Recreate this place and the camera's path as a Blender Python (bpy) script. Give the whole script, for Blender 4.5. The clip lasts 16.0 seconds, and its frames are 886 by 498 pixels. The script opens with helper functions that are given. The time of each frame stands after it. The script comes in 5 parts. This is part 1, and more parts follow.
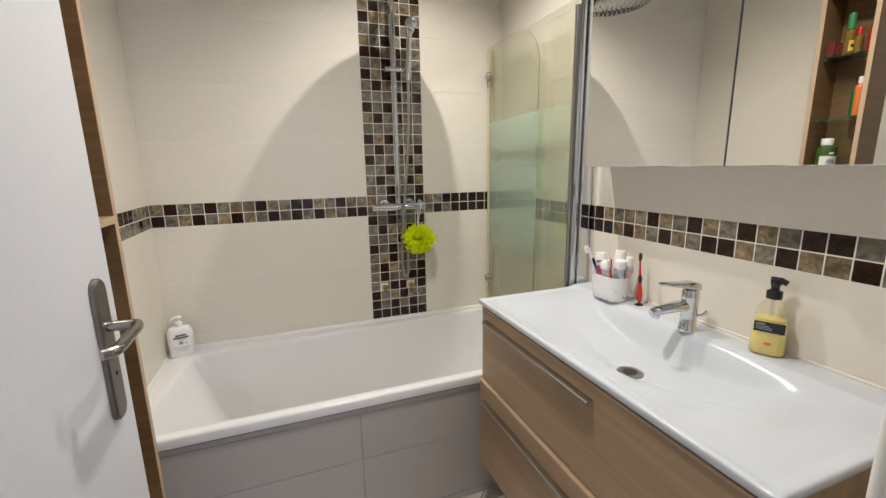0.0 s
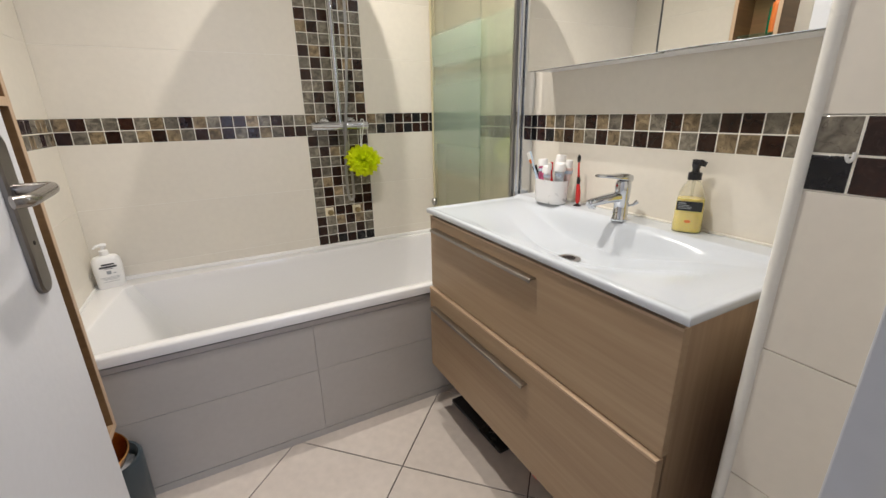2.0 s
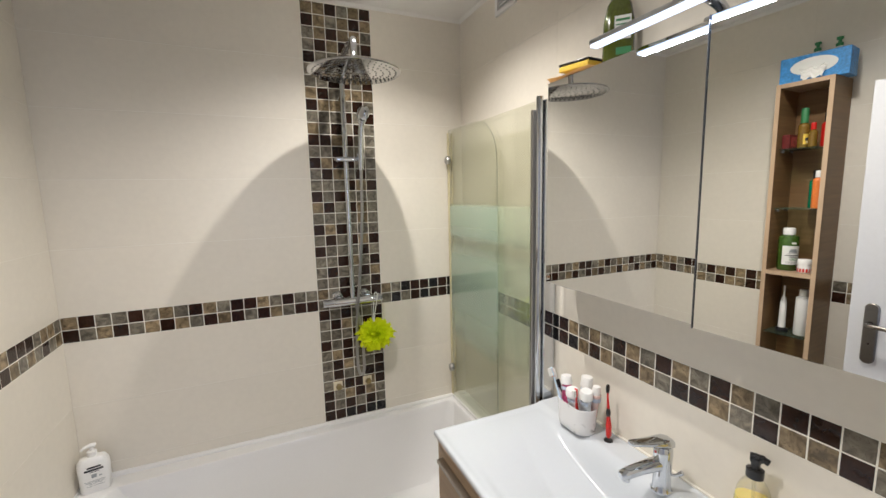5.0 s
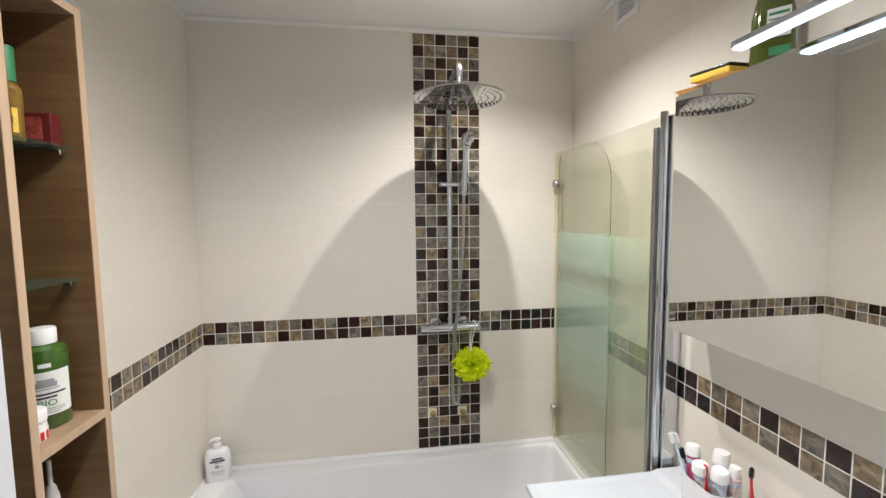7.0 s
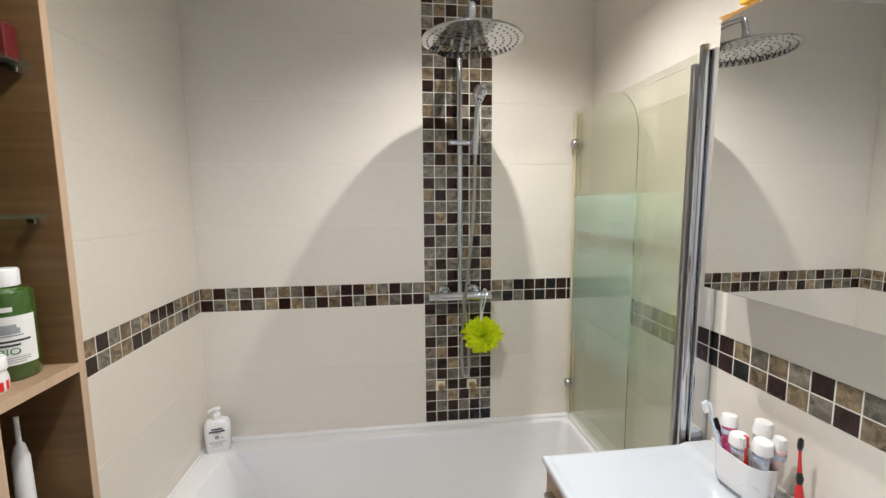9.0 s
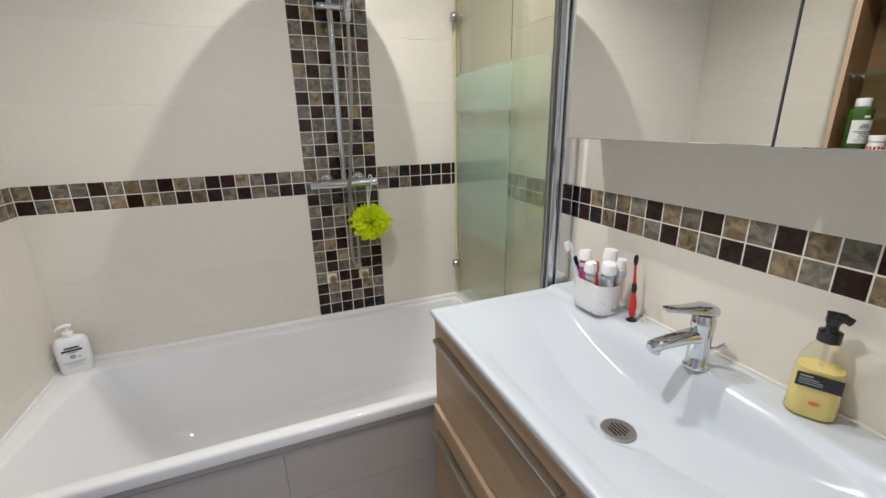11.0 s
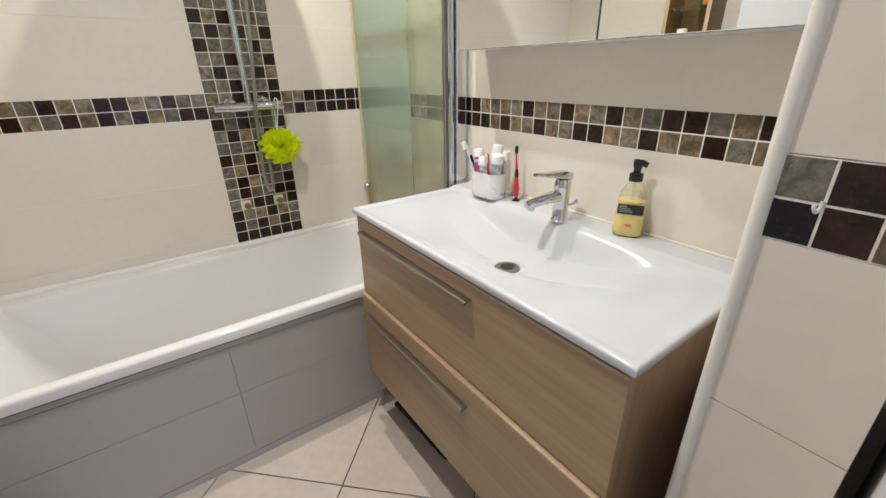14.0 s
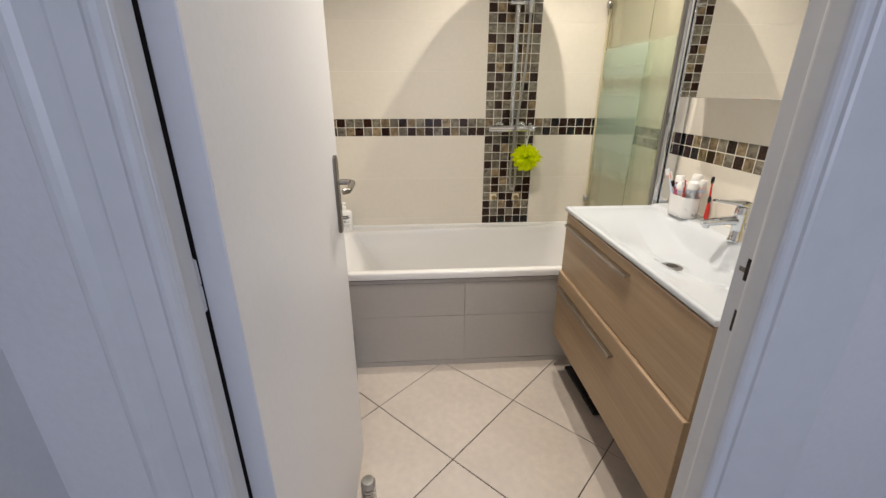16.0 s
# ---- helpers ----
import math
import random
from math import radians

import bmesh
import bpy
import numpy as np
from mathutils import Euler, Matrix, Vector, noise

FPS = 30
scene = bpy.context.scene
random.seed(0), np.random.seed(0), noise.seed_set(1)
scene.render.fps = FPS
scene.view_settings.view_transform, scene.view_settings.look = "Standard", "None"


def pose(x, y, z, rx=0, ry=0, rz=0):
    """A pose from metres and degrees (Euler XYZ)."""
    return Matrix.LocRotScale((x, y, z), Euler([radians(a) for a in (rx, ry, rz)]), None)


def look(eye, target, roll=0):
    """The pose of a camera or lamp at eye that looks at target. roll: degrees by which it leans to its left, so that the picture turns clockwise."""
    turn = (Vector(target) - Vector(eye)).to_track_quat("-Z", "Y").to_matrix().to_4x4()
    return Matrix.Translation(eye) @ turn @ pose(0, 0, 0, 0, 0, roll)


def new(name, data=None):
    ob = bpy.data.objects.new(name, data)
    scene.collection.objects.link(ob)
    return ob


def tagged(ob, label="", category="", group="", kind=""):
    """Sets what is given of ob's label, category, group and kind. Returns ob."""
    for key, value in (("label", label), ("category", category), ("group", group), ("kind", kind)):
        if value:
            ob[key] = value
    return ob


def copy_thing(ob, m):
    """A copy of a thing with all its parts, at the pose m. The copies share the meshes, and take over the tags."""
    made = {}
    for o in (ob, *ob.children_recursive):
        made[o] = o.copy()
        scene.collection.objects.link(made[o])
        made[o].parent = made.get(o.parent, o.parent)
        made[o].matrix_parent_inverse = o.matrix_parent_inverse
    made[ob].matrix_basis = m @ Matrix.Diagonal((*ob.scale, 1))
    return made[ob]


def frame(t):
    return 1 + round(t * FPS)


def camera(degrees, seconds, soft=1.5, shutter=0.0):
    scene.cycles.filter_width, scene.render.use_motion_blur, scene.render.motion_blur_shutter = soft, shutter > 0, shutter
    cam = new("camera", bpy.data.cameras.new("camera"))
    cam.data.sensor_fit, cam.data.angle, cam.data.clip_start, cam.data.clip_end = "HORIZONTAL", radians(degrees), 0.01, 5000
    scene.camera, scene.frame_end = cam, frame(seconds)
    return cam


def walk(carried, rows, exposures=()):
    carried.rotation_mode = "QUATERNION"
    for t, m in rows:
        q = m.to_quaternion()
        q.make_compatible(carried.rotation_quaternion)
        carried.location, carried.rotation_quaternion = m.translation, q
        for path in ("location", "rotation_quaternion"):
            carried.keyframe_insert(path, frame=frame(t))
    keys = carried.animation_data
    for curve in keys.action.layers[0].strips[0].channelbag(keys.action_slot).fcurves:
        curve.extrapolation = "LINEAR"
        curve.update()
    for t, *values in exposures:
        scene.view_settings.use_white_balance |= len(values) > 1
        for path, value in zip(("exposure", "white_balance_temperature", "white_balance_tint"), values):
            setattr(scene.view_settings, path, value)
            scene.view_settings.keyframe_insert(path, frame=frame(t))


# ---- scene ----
cam = camera(94.3, 16.0)
EXPOSURES = [(0.0, 0.00, 6500, 10), (1.5, 0.15, 6500, 10), (2.5, 0.14, 6500, 10), (4.0, -0.01, 6500, 10), (6.5, 0.18, 6100, 10), (7.5, 0.16, 6150, 11), (8.2, 0.16, 6150, 11), (10.5, -0.05, 6000, 9), (11.5, -0.02, 6100, 9), (12.5, 0.04, 6300, 10), (13.5, 0.09, 6500, 10), (14.5, 0.20, 6500, 10), (15.2, 0.20, 6650, 10), (16.0, 0.20, 6950, 10)]
PATH = [
    (0, (0.568, 0.31, 1.368), (1.249, 2.149, 0.973), -1.0),
    (0.5, (0.552, 0.3, 1.331), (1.365, 2.069, 0.875), -1.0),
    (1, (0.558, 0.281, 1.234), (1.417, 2.01, 0.713), -1.0),
    (1.5, (0.551, 0.266, 1.197), (1.413, 1.974, 0.615), -1.1),
    (2, (0.545, 0.271, 1.218), (1.431, 1.951, 0.592), -1.1),
    (2.5, (0.542, 0.279, 1.271), (1.452, 1.942, 0.633), -1.2),
    (3, (0.561, 0.297, 1.4), (1.49, 1.955, 0.775), -1.3),
    (3.5, (0.578, 0.317, 1.555), (1.528, 1.981, 0.983), -1.1),
    (4, (0.625, 0.367, 1.632), (1.574, 2.069, 1.181), -1.4),
    (6.5, (0.8, 0.502, 1.671), (1.187, 2.458, 1.509), -0.7),
    (7, (0.791, 0.513, 1.679), (1.077, 2.486, 1.521), -0.6),
    (7.5, (0.785, 0.547, 1.667), (0.996, 2.53, 1.522), -0.6),
    (8, (0.795, 0.593, 1.652), (0.955, 2.581, 1.502), -0.6),
    (10.5, (0.8, 0.622, 1.437), (1.383, 2.471, 0.947), -0.8),
    (11, (0.827, 0.598, 1.402), (1.536, 2.374, 0.817), -1.1),
    (11.5, (0.812, 0.624, 1.342), (1.658, 2.323, 0.713), -0.6),
    (12, (0.801, 0.608, 1.322), (1.786, 2.206, 0.632), -0.9),
    (12.5, (0.798, 0.575, 1.303), (1.884, 2.086, 0.57), -1.0),
    (13, (0.784, 0.539, 1.296), (1.919, 1.997, 0.532), -1.0),
    (13.5, (0.755, 0.477, 1.299), (1.875, 1.931, 0.503), -1.1),
    (14, (0.679, 0.391, 1.3), (1.744, 1.883, 0.5), -1.0),
    (14.5, (0.62, 0.271, 1.305), (1.565, 1.842, 0.505), -1.0),
    (15, (0.593, 0.139, 1.312), (1.366, 1.807, 0.525), -1.1),
    (15.5, (0.581, -0.031, 1.34), (1.091, 1.749, 0.584), -0.6),
    (16, (0.509, -0.16, 1.382), (0.635, 1.702, 0.662), 0.0),
]
walk(cam, [(t, look(eye, target, roll)) for t, eye, target, roll in PATH], EXPOSURES)
MIRROR_AJAR = 2.5


# ---- world and lights ----
world = bpy.data.worlds.new("world")
scene.world = world
world.use_nodes = True
world.node_tree.nodes["Background"].inputs[0].default_value = (0.62, 0.72, 1.0, 1)
world.node_tree.nodes["Background"].inputs[1].default_value = 0.25

CEIL = 2.51
RX, BY = 1.70, 2.406
DOOR_Y0, DOOR_Y1 = 0.30, 0.39


def lamp(name, kind, m, power, colour, **more):
    data = bpy.data.lights.new(name, kind)
    data.energy, data.color = power, colour
    for key, value in more.items():
        if key == "size":
            data.size = value
        if key == "size_y":
            data.shape, data.size_y = "RECTANGLE", value
        if key == "radius":
            data.shadow_soft_size = value
        if key == "cone":
            data.spot_size, data.spot_blend = radians(value), more.get("blend", 0.4)
        if key == "spread":
            data.spread = radians(value)
    ob = new(name, data)
    ob.matrix_world = m
    return ob


WARM, COOL = (1.0, 0.945, 0.875), (0.78, 0.86, 1.0)
SPOTS = [(1.163, 1.83), (0.80, 1.22)]
lamp("tub_spot_light", "SPOT", pose(1.163, 1.83, CEIL - 0.012), 54, WARM, radius=0.012, cone=135, blend=1.0)
lamp("room_spot_light", "SPOT", pose(0.80, 1.22, CEIL - 0.012), 72, WARM, radius=0.035, cone=160, blend=1.0)
lamp("mirror_bar_light", "AREA", pose(1.507, 1.03, 2.004), 1.0, COOL, size=0.014, size_y=0.48, spread=170)
# The hall lamp is an unseen cool fill, added to brighten the hall side.
lamp("hall_fill_light", "AREA", look((1.2, -1.9, 1.6), (0.5, 0.3, 1.1)), 20, (0.66, 0.75, 1.0), size=1.2, size_y=1.4)


# ---- materials ----
def tree(name):
    m = bpy.data.materials.new(name)
    m.use_nodes = True
    return m, m.node_tree.nodes, m.node_tree.links, m.node_tree.nodes["Principled BSDF"]


def paint(name, colour, rough=0.5, metal=0.0, vary=0.06, scale=8.0, bump=0.0, bump_scale=120.0, coat=0.0, stretch=(1, 1, 1), per_piece=0.0, dirt=0.0):
    """Colour with variation at two scales, fine relief, and a shift from piece to piece."""
    m, n, l, b = tree(name)
    geo = n.new("ShaderNodeTexCoord")
    mp = n.new("ShaderNodeMapping")
    mp.inputs["Scale"].default_value = stretch
    l.new(geo.outputs["Object"], mp.inputs["Vector"])
    big = n.new("ShaderNodeTexNoise")
    big.inputs["Scale"].default_value, big.inputs["Detail"].default_value = scale, 5
    l.new(mp.outputs[0], big.inputs["Vector"])
    fine = n.new("ShaderNodeTexNoise")
    fine.inputs["Scale"].default_value, fine.inputs["Detail"].default_value = bump_scale, 3
    l.new(mp.outputs[0], fine.inputs["Vector"])
    add = n.new("ShaderNodeMath")
    add.operation = "ADD"
    l.new(big.outputs["Fac"], add.inputs[0])
    l.new(fine.outputs["Fac"], add.inputs[1])
    rng = n.new("ShaderNodeMapRange")
    rng.inputs["From Min"].default_value, rng.inputs["From Max"].default_value = 0.7, 1.3
    rng.inputs["To Min"].default_value, rng.inputs["To Max"].default_value = 1 - vary, 1 + vary
    l.new(add.outputs[0], rng.inputs["Value"])
    value = rng.outputs[0]
    if per_piece:
        info = n.new("ShaderNodeObjectInfo")
        r2 = n.new("ShaderNodeMapRange")
        r2.inputs["To Min"].default_value, r2.inputs["To Max"].default_value = 1 - per_piece, 1 + per_piece
        l.new(info.outputs["Random"], r2.inputs["Value"])
        mul = n.new("ShaderNodeMath")
        mul.operation = "MULTIPLY"
        l.new(value, mul.inputs[0])
        l.new(r2.outputs[0], mul.inputs[1])
        value = mul.outputs[0]
    mix = n.new("ShaderNodeVectorMath")
    mix.operation = "SCALE"
    mix.inputs[0].default_value = colour
    l.new(value, mix.inputs["Scale"])
    l.new(mix.outputs[0], b.inputs["Base Color"])
    b.inputs["Roughness"].default_value, b.inputs["Metallic"].default_value = rough, metal
    b.inputs["Coat Weight"].default_value = coat
    rr = n.new("ShaderNodeMapRange")
    rr.inputs["To Min"].default_value, rr.inputs["To Max"].default_value = max(0.02, rough * 0.8), min(1, rough * 1.25)
    l.new(big.outputs["Fac"], rr.inputs["Value"])
    l.new(rr.outputs[0], b.inputs["Roughness"])
    if bump:
        bp = n.new("ShaderNodeBump")
        bp.inputs["Strength"].default_value, bp.inputs["Distance"].default_value = min(1.0, bump), 0.0015
        l.new(add.outputs[0], bp.inputs["Height"])
        l.new(bp.outputs[0], b.inputs["Normal"])
    return m


def wood(name, light, dark, axis="y", rough=0.45):
    """Fine straight grain along one axis."""
    m, n, l, b = tree(name)
    geo = n.new("ShaderNodeTexCoord")
    mp = n.new("ShaderNodeMapping")
    s = [34, 34, 34]
    s["xyz".index(axis)] = 1.3
    mp.inputs["Scale"].default_value = s
    l.new(geo.outputs["Object"], mp.inputs["Vector"])
    grain = n.new("ShaderNodeTexNoise")
    grain.inputs["Scale"].default_value, grain.inputs["Detail"].default_value, grain.inputs["Distortion"].default_value = 2.2, 7, 0.4
    l.new(mp.outputs[0], grain.inputs["Vector"])
    broad = n.new("ShaderNodeTexNoise")
    broad.inputs["Scale"].default_value, broad.inputs["Detail"].default_value = 0.25, 2
    l.new(mp.outputs[0], broad.inputs["Vector"])
    add = n.new("ShaderNodeMath")
    add.operation = "ADD"
    l.new(grain.outputs["Fac"], add.inputs[0])
    l.new(broad.outputs["Fac"], add.inputs[1])
    ramp = n.new("ShaderNodeValToRGB")
    ramp.color_ramp.elements[0].position, ramp.color_ramp.elements[1].position = 0.36, 0.66
    ramp.color_ramp.elements[0].color, ramp.color_ramp.elements[1].color = (*dark, 1), (*light, 1)
    half = n.new("ShaderNodeMath")
    half.operation = "MULTIPLY"
    half.inputs[1].default_value = 0.5
    l.new(add.outputs[0], half.inputs[0])
    l.new(half.outputs[0], ramp.inputs["Fac"])
    l.new(ramp.outputs["Color"], b.inputs["Base Color"])
    b.inputs["Roughness"].default_value = rough
    bp = n.new("ShaderNodeBump")
    bp.inputs["Strength"].default_value, bp.inputs["Distance"].default_value = 0.25, 0.0006
    l.new(grain.outputs["Fac"], bp.inputs["Height"])
    l.new(bp.outputs[0], b.inputs["Normal"])
    return m


def stone(name, base, vein, rough=0.25, contrast=0.5):
    """Mottled, faintly veined glazed stone for the small mosaic tiles."""
    m, n, l, b = tree(name)
    geo = n.new("ShaderNodeTexCoord")
    info = n.new("ShaderNodeObjectInfo")
    off = n.new("ShaderNodeVectorMath")
    off.operation = "SCALE"
    off.inputs[0].default_value = (7.3, 3.1, 5.7)
    l.new(info.outputs["Random"], off.inputs["Scale"])
    vec = n.new("ShaderNodeVectorMath")
    vec.operation = "ADD"
    l.new(geo.outputs["Object"], vec.inputs[0])
    l.new(off.outputs[0], vec.inputs[1])
    a = n.new("ShaderNodeTexNoise")
    a.inputs["Scale"].default_value, a.inputs["Detail"].default_value, a.inputs["Distortion"].default_value = 38, 5, 0.8
    l.new(vec.outputs[0], a.inputs["Vector"])
    v = n.new("ShaderNodeTexNoise")
    v.inputs["Scale"].default_value, v.inputs["Detail"].default_value, v.inputs["Distortion"].default_value = 32, 3, 1.4
    l.new(vec.outputs[0], v.inputs["Vector"])
    line = n.new("ShaderNodeMapRange")
    line.inputs["From Min"].default_value, line.inputs["From Max"].default_value = -0.006, 0.014
    d = n.new("ShaderNodeMath")
    d.operation = "SUBTRACT"
    d.inputs[1].default_value = 0.5
    l.new(v.outputs["Fac"], d.inputs[0])
    ab = n.new("ShaderNodeMath")
    ab.operation = "ABSOLUTE"
    l.new(d.outputs[0], ab.inputs[0])
    l.new(ab.outputs[0], line.inputs["Value"])
    ramp = n.new("ShaderNodeValToRGB")
    ramp.color_ramp.elements[0].position, ramp.color_ramp.elements[1].position = 0.35, 0.68
    lo = [c * (1 - contrast) for c in base]
    hi = [min(1, c * (1 + contrast)) for c in base]
    ramp.color_ramp.elements[0].color, ramp.color_ramp.elements[1].color = (*lo, 1), (*hi, 1)
    l.new(a.outputs["Fac"], ramp.inputs["Fac"])
    mix = n.new("ShaderNodeMix")
    mix.data_type = "RGBA"
    mix.inputs[6].default_value = (*vein, 1)
    l.new(line.outputs[0], mix.inputs[0])
    l.new(ramp.outputs["Color"], mix.inputs[7])
    r2 = n.new("ShaderNodeMapRange")
    r2.inputs["To Min"].default_value, r2.inputs["To Max"].default_value = 0.78, 1.2
    l.new(info.outputs["Random"], r2.inputs["Value"])
    sc = n.new("ShaderNodeVectorMath")
    sc.operation = "SCALE"
    l.new(mix.outputs[2], sc.inputs[0])
    l.new(r2.outputs[0], sc.inputs["Scale"])
    l.new(sc.outputs[0], b.inputs["Base Color"])
    b.inputs["Roughness"].default_value = rough
    b.inputs["Specular IOR Level"].default_value = 0.36
    bp = n.new("ShaderNodeBump")
    bp.inputs["Strength"].default_value, bp.inputs["Distance"].default_value = 0.7, 0.0022
    l.new(a.outputs["Fac"], bp.inputs["Height"])
    l.new(bp.outputs[0], b.inputs["Normal"])
    return m


def glassy(name, colour, rough=0.0, ior=1.45, clear=0.0):
    m, n, l, b = tree(name)
    b.inputs["Base Color"].default_value = (*colour, 1)
    b.inputs["Roughness"].default_value = rough
    b.inputs["Transmission Weight"].default_value = 1
    b.inputs["IOR"].default_value = ior
    return m


def sheet_glass(name, colour, haze, haze_colour, zones=(), height=1.0):
    """Thin glass: clear tint, a mirror sheen by angle, and a diffuse share where it is frosted."""
    m, n, l, b = tree(name)
    out = n["Material Output"]
    n.remove(b)
    clear = n.new("ShaderNodeBsdfTransparent")
    clear.inputs[0].default_value = (*colour, 1)
    gloss = n.new("ShaderNodeBsdfGlossy")
    gloss.inputs["Roughness"].default_value = 0.12
    fres = n.new("ShaderNodeFresnel")
    fres.inputs[0].default_value = 1.5
    mixa = n.new("ShaderNodeMixShader")
    damp = n.new("ShaderNodeMath")
    damp.operation = "MULTIPLY"
    damp.inputs[1].default_value = 0.20
    l.new(fres.outputs[0], damp.inputs[0])
    l.new(damp.outputs[0], mixa.inputs[0])
    last = clear.outputs[0]
    if haze > 0:
        dif = n.new("ShaderNodeBsdfDiffuse")
        dif.inputs[0].default_value = (*haze_colour, 1)
        trl = n.new("ShaderNodeBsdfTranslucent")
        trl.inputs[0].default_value = (*haze_colour, 1)
        both = n.new("ShaderNodeMixShader")
        l.new(dif.outputs[0], both.inputs[1])
        l.new(trl.outputs[0], both.inputs[2])
        noise_t = n.new("ShaderNodeTexNoise")
        noise_t.inputs["Scale"].default_value = 3.0
        rng = n.new("ShaderNodeMapRange")
        rng.inputs["To Min"].default_value, rng.inputs["To Max"].default_value = haze * 0.8, min(1, haze * 1.2)
        l.new(noise_t.outputs["Fac"], rng.inputs["Value"])
        if zones:
            place, split, ramp = n.new("ShaderNodeTexCoord"), n.new("ShaderNodeSeparateXYZ"), n.new("ShaderNodeValToRGB")
            scale = n.new("ShaderNodeMath")
            scale.operation = "DIVIDE"
            scale.inputs[1].default_value = height
            l.new(place.outputs["Object"], split.inputs[0])
            l.new(split.outputs["Z"], scale.inputs[0])
            l.new(scale.outputs[0], ramp.inputs["Fac"])
            ramp.color_ramp.elements[0].position, ramp.color_ramp.elements[0].color = zones[0][0] / height, (zones[0][1],) * 3 + (1,)
            ramp.color_ramp.elements[1].position, ramp.color_ramp.elements[1].color = zones[-1][0] / height, (zones[-1][1],) * 3 + (1,)
            for zz, vv in zones[1:-1]:
                ramp.color_ramp.elements.new(zz / height).color = (vv, vv, vv, 1)
            tint = n.new("ShaderNodeMix")
            tint.data_type = "RGBA"
            tint.inputs[6].default_value, tint.inputs[7].default_value = (*colour, 1), (0.88, 0.95, 0.90, 1)
            l.new(ramp.outputs["Color"], tint.inputs[0])
            l.new(tint.outputs[2], clear.inputs[0])
            l.new(ramp.outputs["Color"], rng.inputs["Value"])
            rng.inputs["To Min"].default_value, rng.inputs["To Max"].default_value = 0.0, haze
        mixh = n.new("ShaderNodeMixShader")
        l.new(rng.outputs[0], mixh.inputs[0])
        l.new(clear.outputs[0], mixh.inputs[1])
        l.new(both.outputs[0], mixh.inputs[2])
        last = mixh.outputs[0]
    l.new(last, mixa.inputs[1])
    l.new(gloss.outputs[0], mixa.inputs[2])
    l.new(mixa.outputs[0], out.inputs[0])
    return m


def glow(name, colour, strength):
    m, n, l, b = tree(name)
    b.inputs["Base Color"].default_value = (0.9, 0.9, 0.9, 1)
    b.inputs["Emission Color"].default_value = (*colour, 1)
    b.inputs["Emission Strength"].default_value = strength
    return m


M_TILE = paint("cream_tile", (0.75, 0.70, 0.61), 0.34, vary=0.025, scale=3, bump=0.12, bump_scale=45, per_piece=0.012)
M_GROUT = paint("grout", (0.84, 0.81, 0.74), 0.85, vary=0.08, bump=0.3)
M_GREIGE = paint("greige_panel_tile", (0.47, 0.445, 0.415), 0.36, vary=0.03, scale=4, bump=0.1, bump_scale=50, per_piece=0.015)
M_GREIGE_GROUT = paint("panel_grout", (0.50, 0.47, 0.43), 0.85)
M_MGROUT = paint("mosaic_grout", (0.80, 0.77, 0.68), 0.8, vary=0.08, bump=0.3)
M_DARK = stone("dark_brown_stone", (0.026, 0.011, 0.007), (0.042, 0.024, 0.018), 0.12, 0.35)
M_BLACK = stone("black_stone", (0.012, 0.011, 0.012), (0.02, 0.02, 0.02), 0.14, 0.3)
M_GREY = stone("grey_stone", (0.178, 0.157, 0.122), (0.050, 0.042, 0.033), 0.13, 0.48)
M_TAN = stone("bronze_stone", (0.225, 0.168, 0.100), (0.045, 0.030, 0.020), 0.13, 0.50)
M_FLOOR = paint("floor_tile_glaze", (0.60, 0.53, 0.47), 0.38, vary=0.07, scale=4, bump=0.1, bump_scale=30, per_piece=0.03)
M_FGROUT = paint("floor_grout", (0.045, 0.038, 0.034), 0.9, vary=0.2)
M_CEIL = paint("ceiling_paint", (0.80, 0.78, 0.74), 0.75, vary=0.02, scale=4, bump=0.1)
M_ENAMEL = paint("white_enamel", (0.80, 0.79, 0.78), 0.10, vary=0.012, scale=3, coat=0.6)
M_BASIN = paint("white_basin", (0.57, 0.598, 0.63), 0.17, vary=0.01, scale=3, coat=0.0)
M_OAK = wood("pale_oak_front", (0.42, 0.305, 0.187), (0.335, 0.225, 0.135), "y")
M_OAKX = wood("pale_oak_side", (0.40, 0.28, 0.175), (0.30, 0.20, 0.12), "z")
M_SHELF = wood("warm_oak_shelf", (0.245, 0.140, 0.060), (0.165, 0.088, 0.036), "x")
M_SHELFB = wood("warm_oak_back", (0.245, 0.140, 0.060), (0.165, 0.088, 0.036), "y")
M_EDGE = wood("pale_oak_edge", (0.56, 0.40, 0.27), (0.47, 0.33, 0.21), "z")
M_CHROME = paint("chrome", (0.62, 0.64, 0.67), 0.07, 1.0, vary=0.02)
M_HEAD = paint("dark_chrome", (0.50, 0.50, 0.51), 0.10, 1.0, vary=0.04)
M_BRUSHED = paint("brushed_steel", (0.42, 0.41, 0.40), 0.32, 1.0, vary=0.05, bump=0.1, bump_scale=300)
M_GRIP = paint("warm_brushed_grip", (0.36, 0.325, 0.285), 0.30, 1.0, vary=0.06, bump=0.1, bump_scale=300)
M_LEVER = paint("dark_nickel_lever", (0.32, 0.30, 0.28), 0.22, 1.0, vary=0.08)
M_DULL = paint("dull_nickel", (0.21, 0.195, 0.18), 0.34, 1.0, vary=0.08)
M_DOOR = paint("white_door_paint", (0.66, 0.66, 0.68), 0.40, vary=0.02, scale=5, bump=0.25, bump_scale=70)
M_FRAME = paint("white_gloss_trim", (0.60, 0.61, 0.63), 0.32, vary=0.03, scale=6, bump=0.25, bump_scale=30)
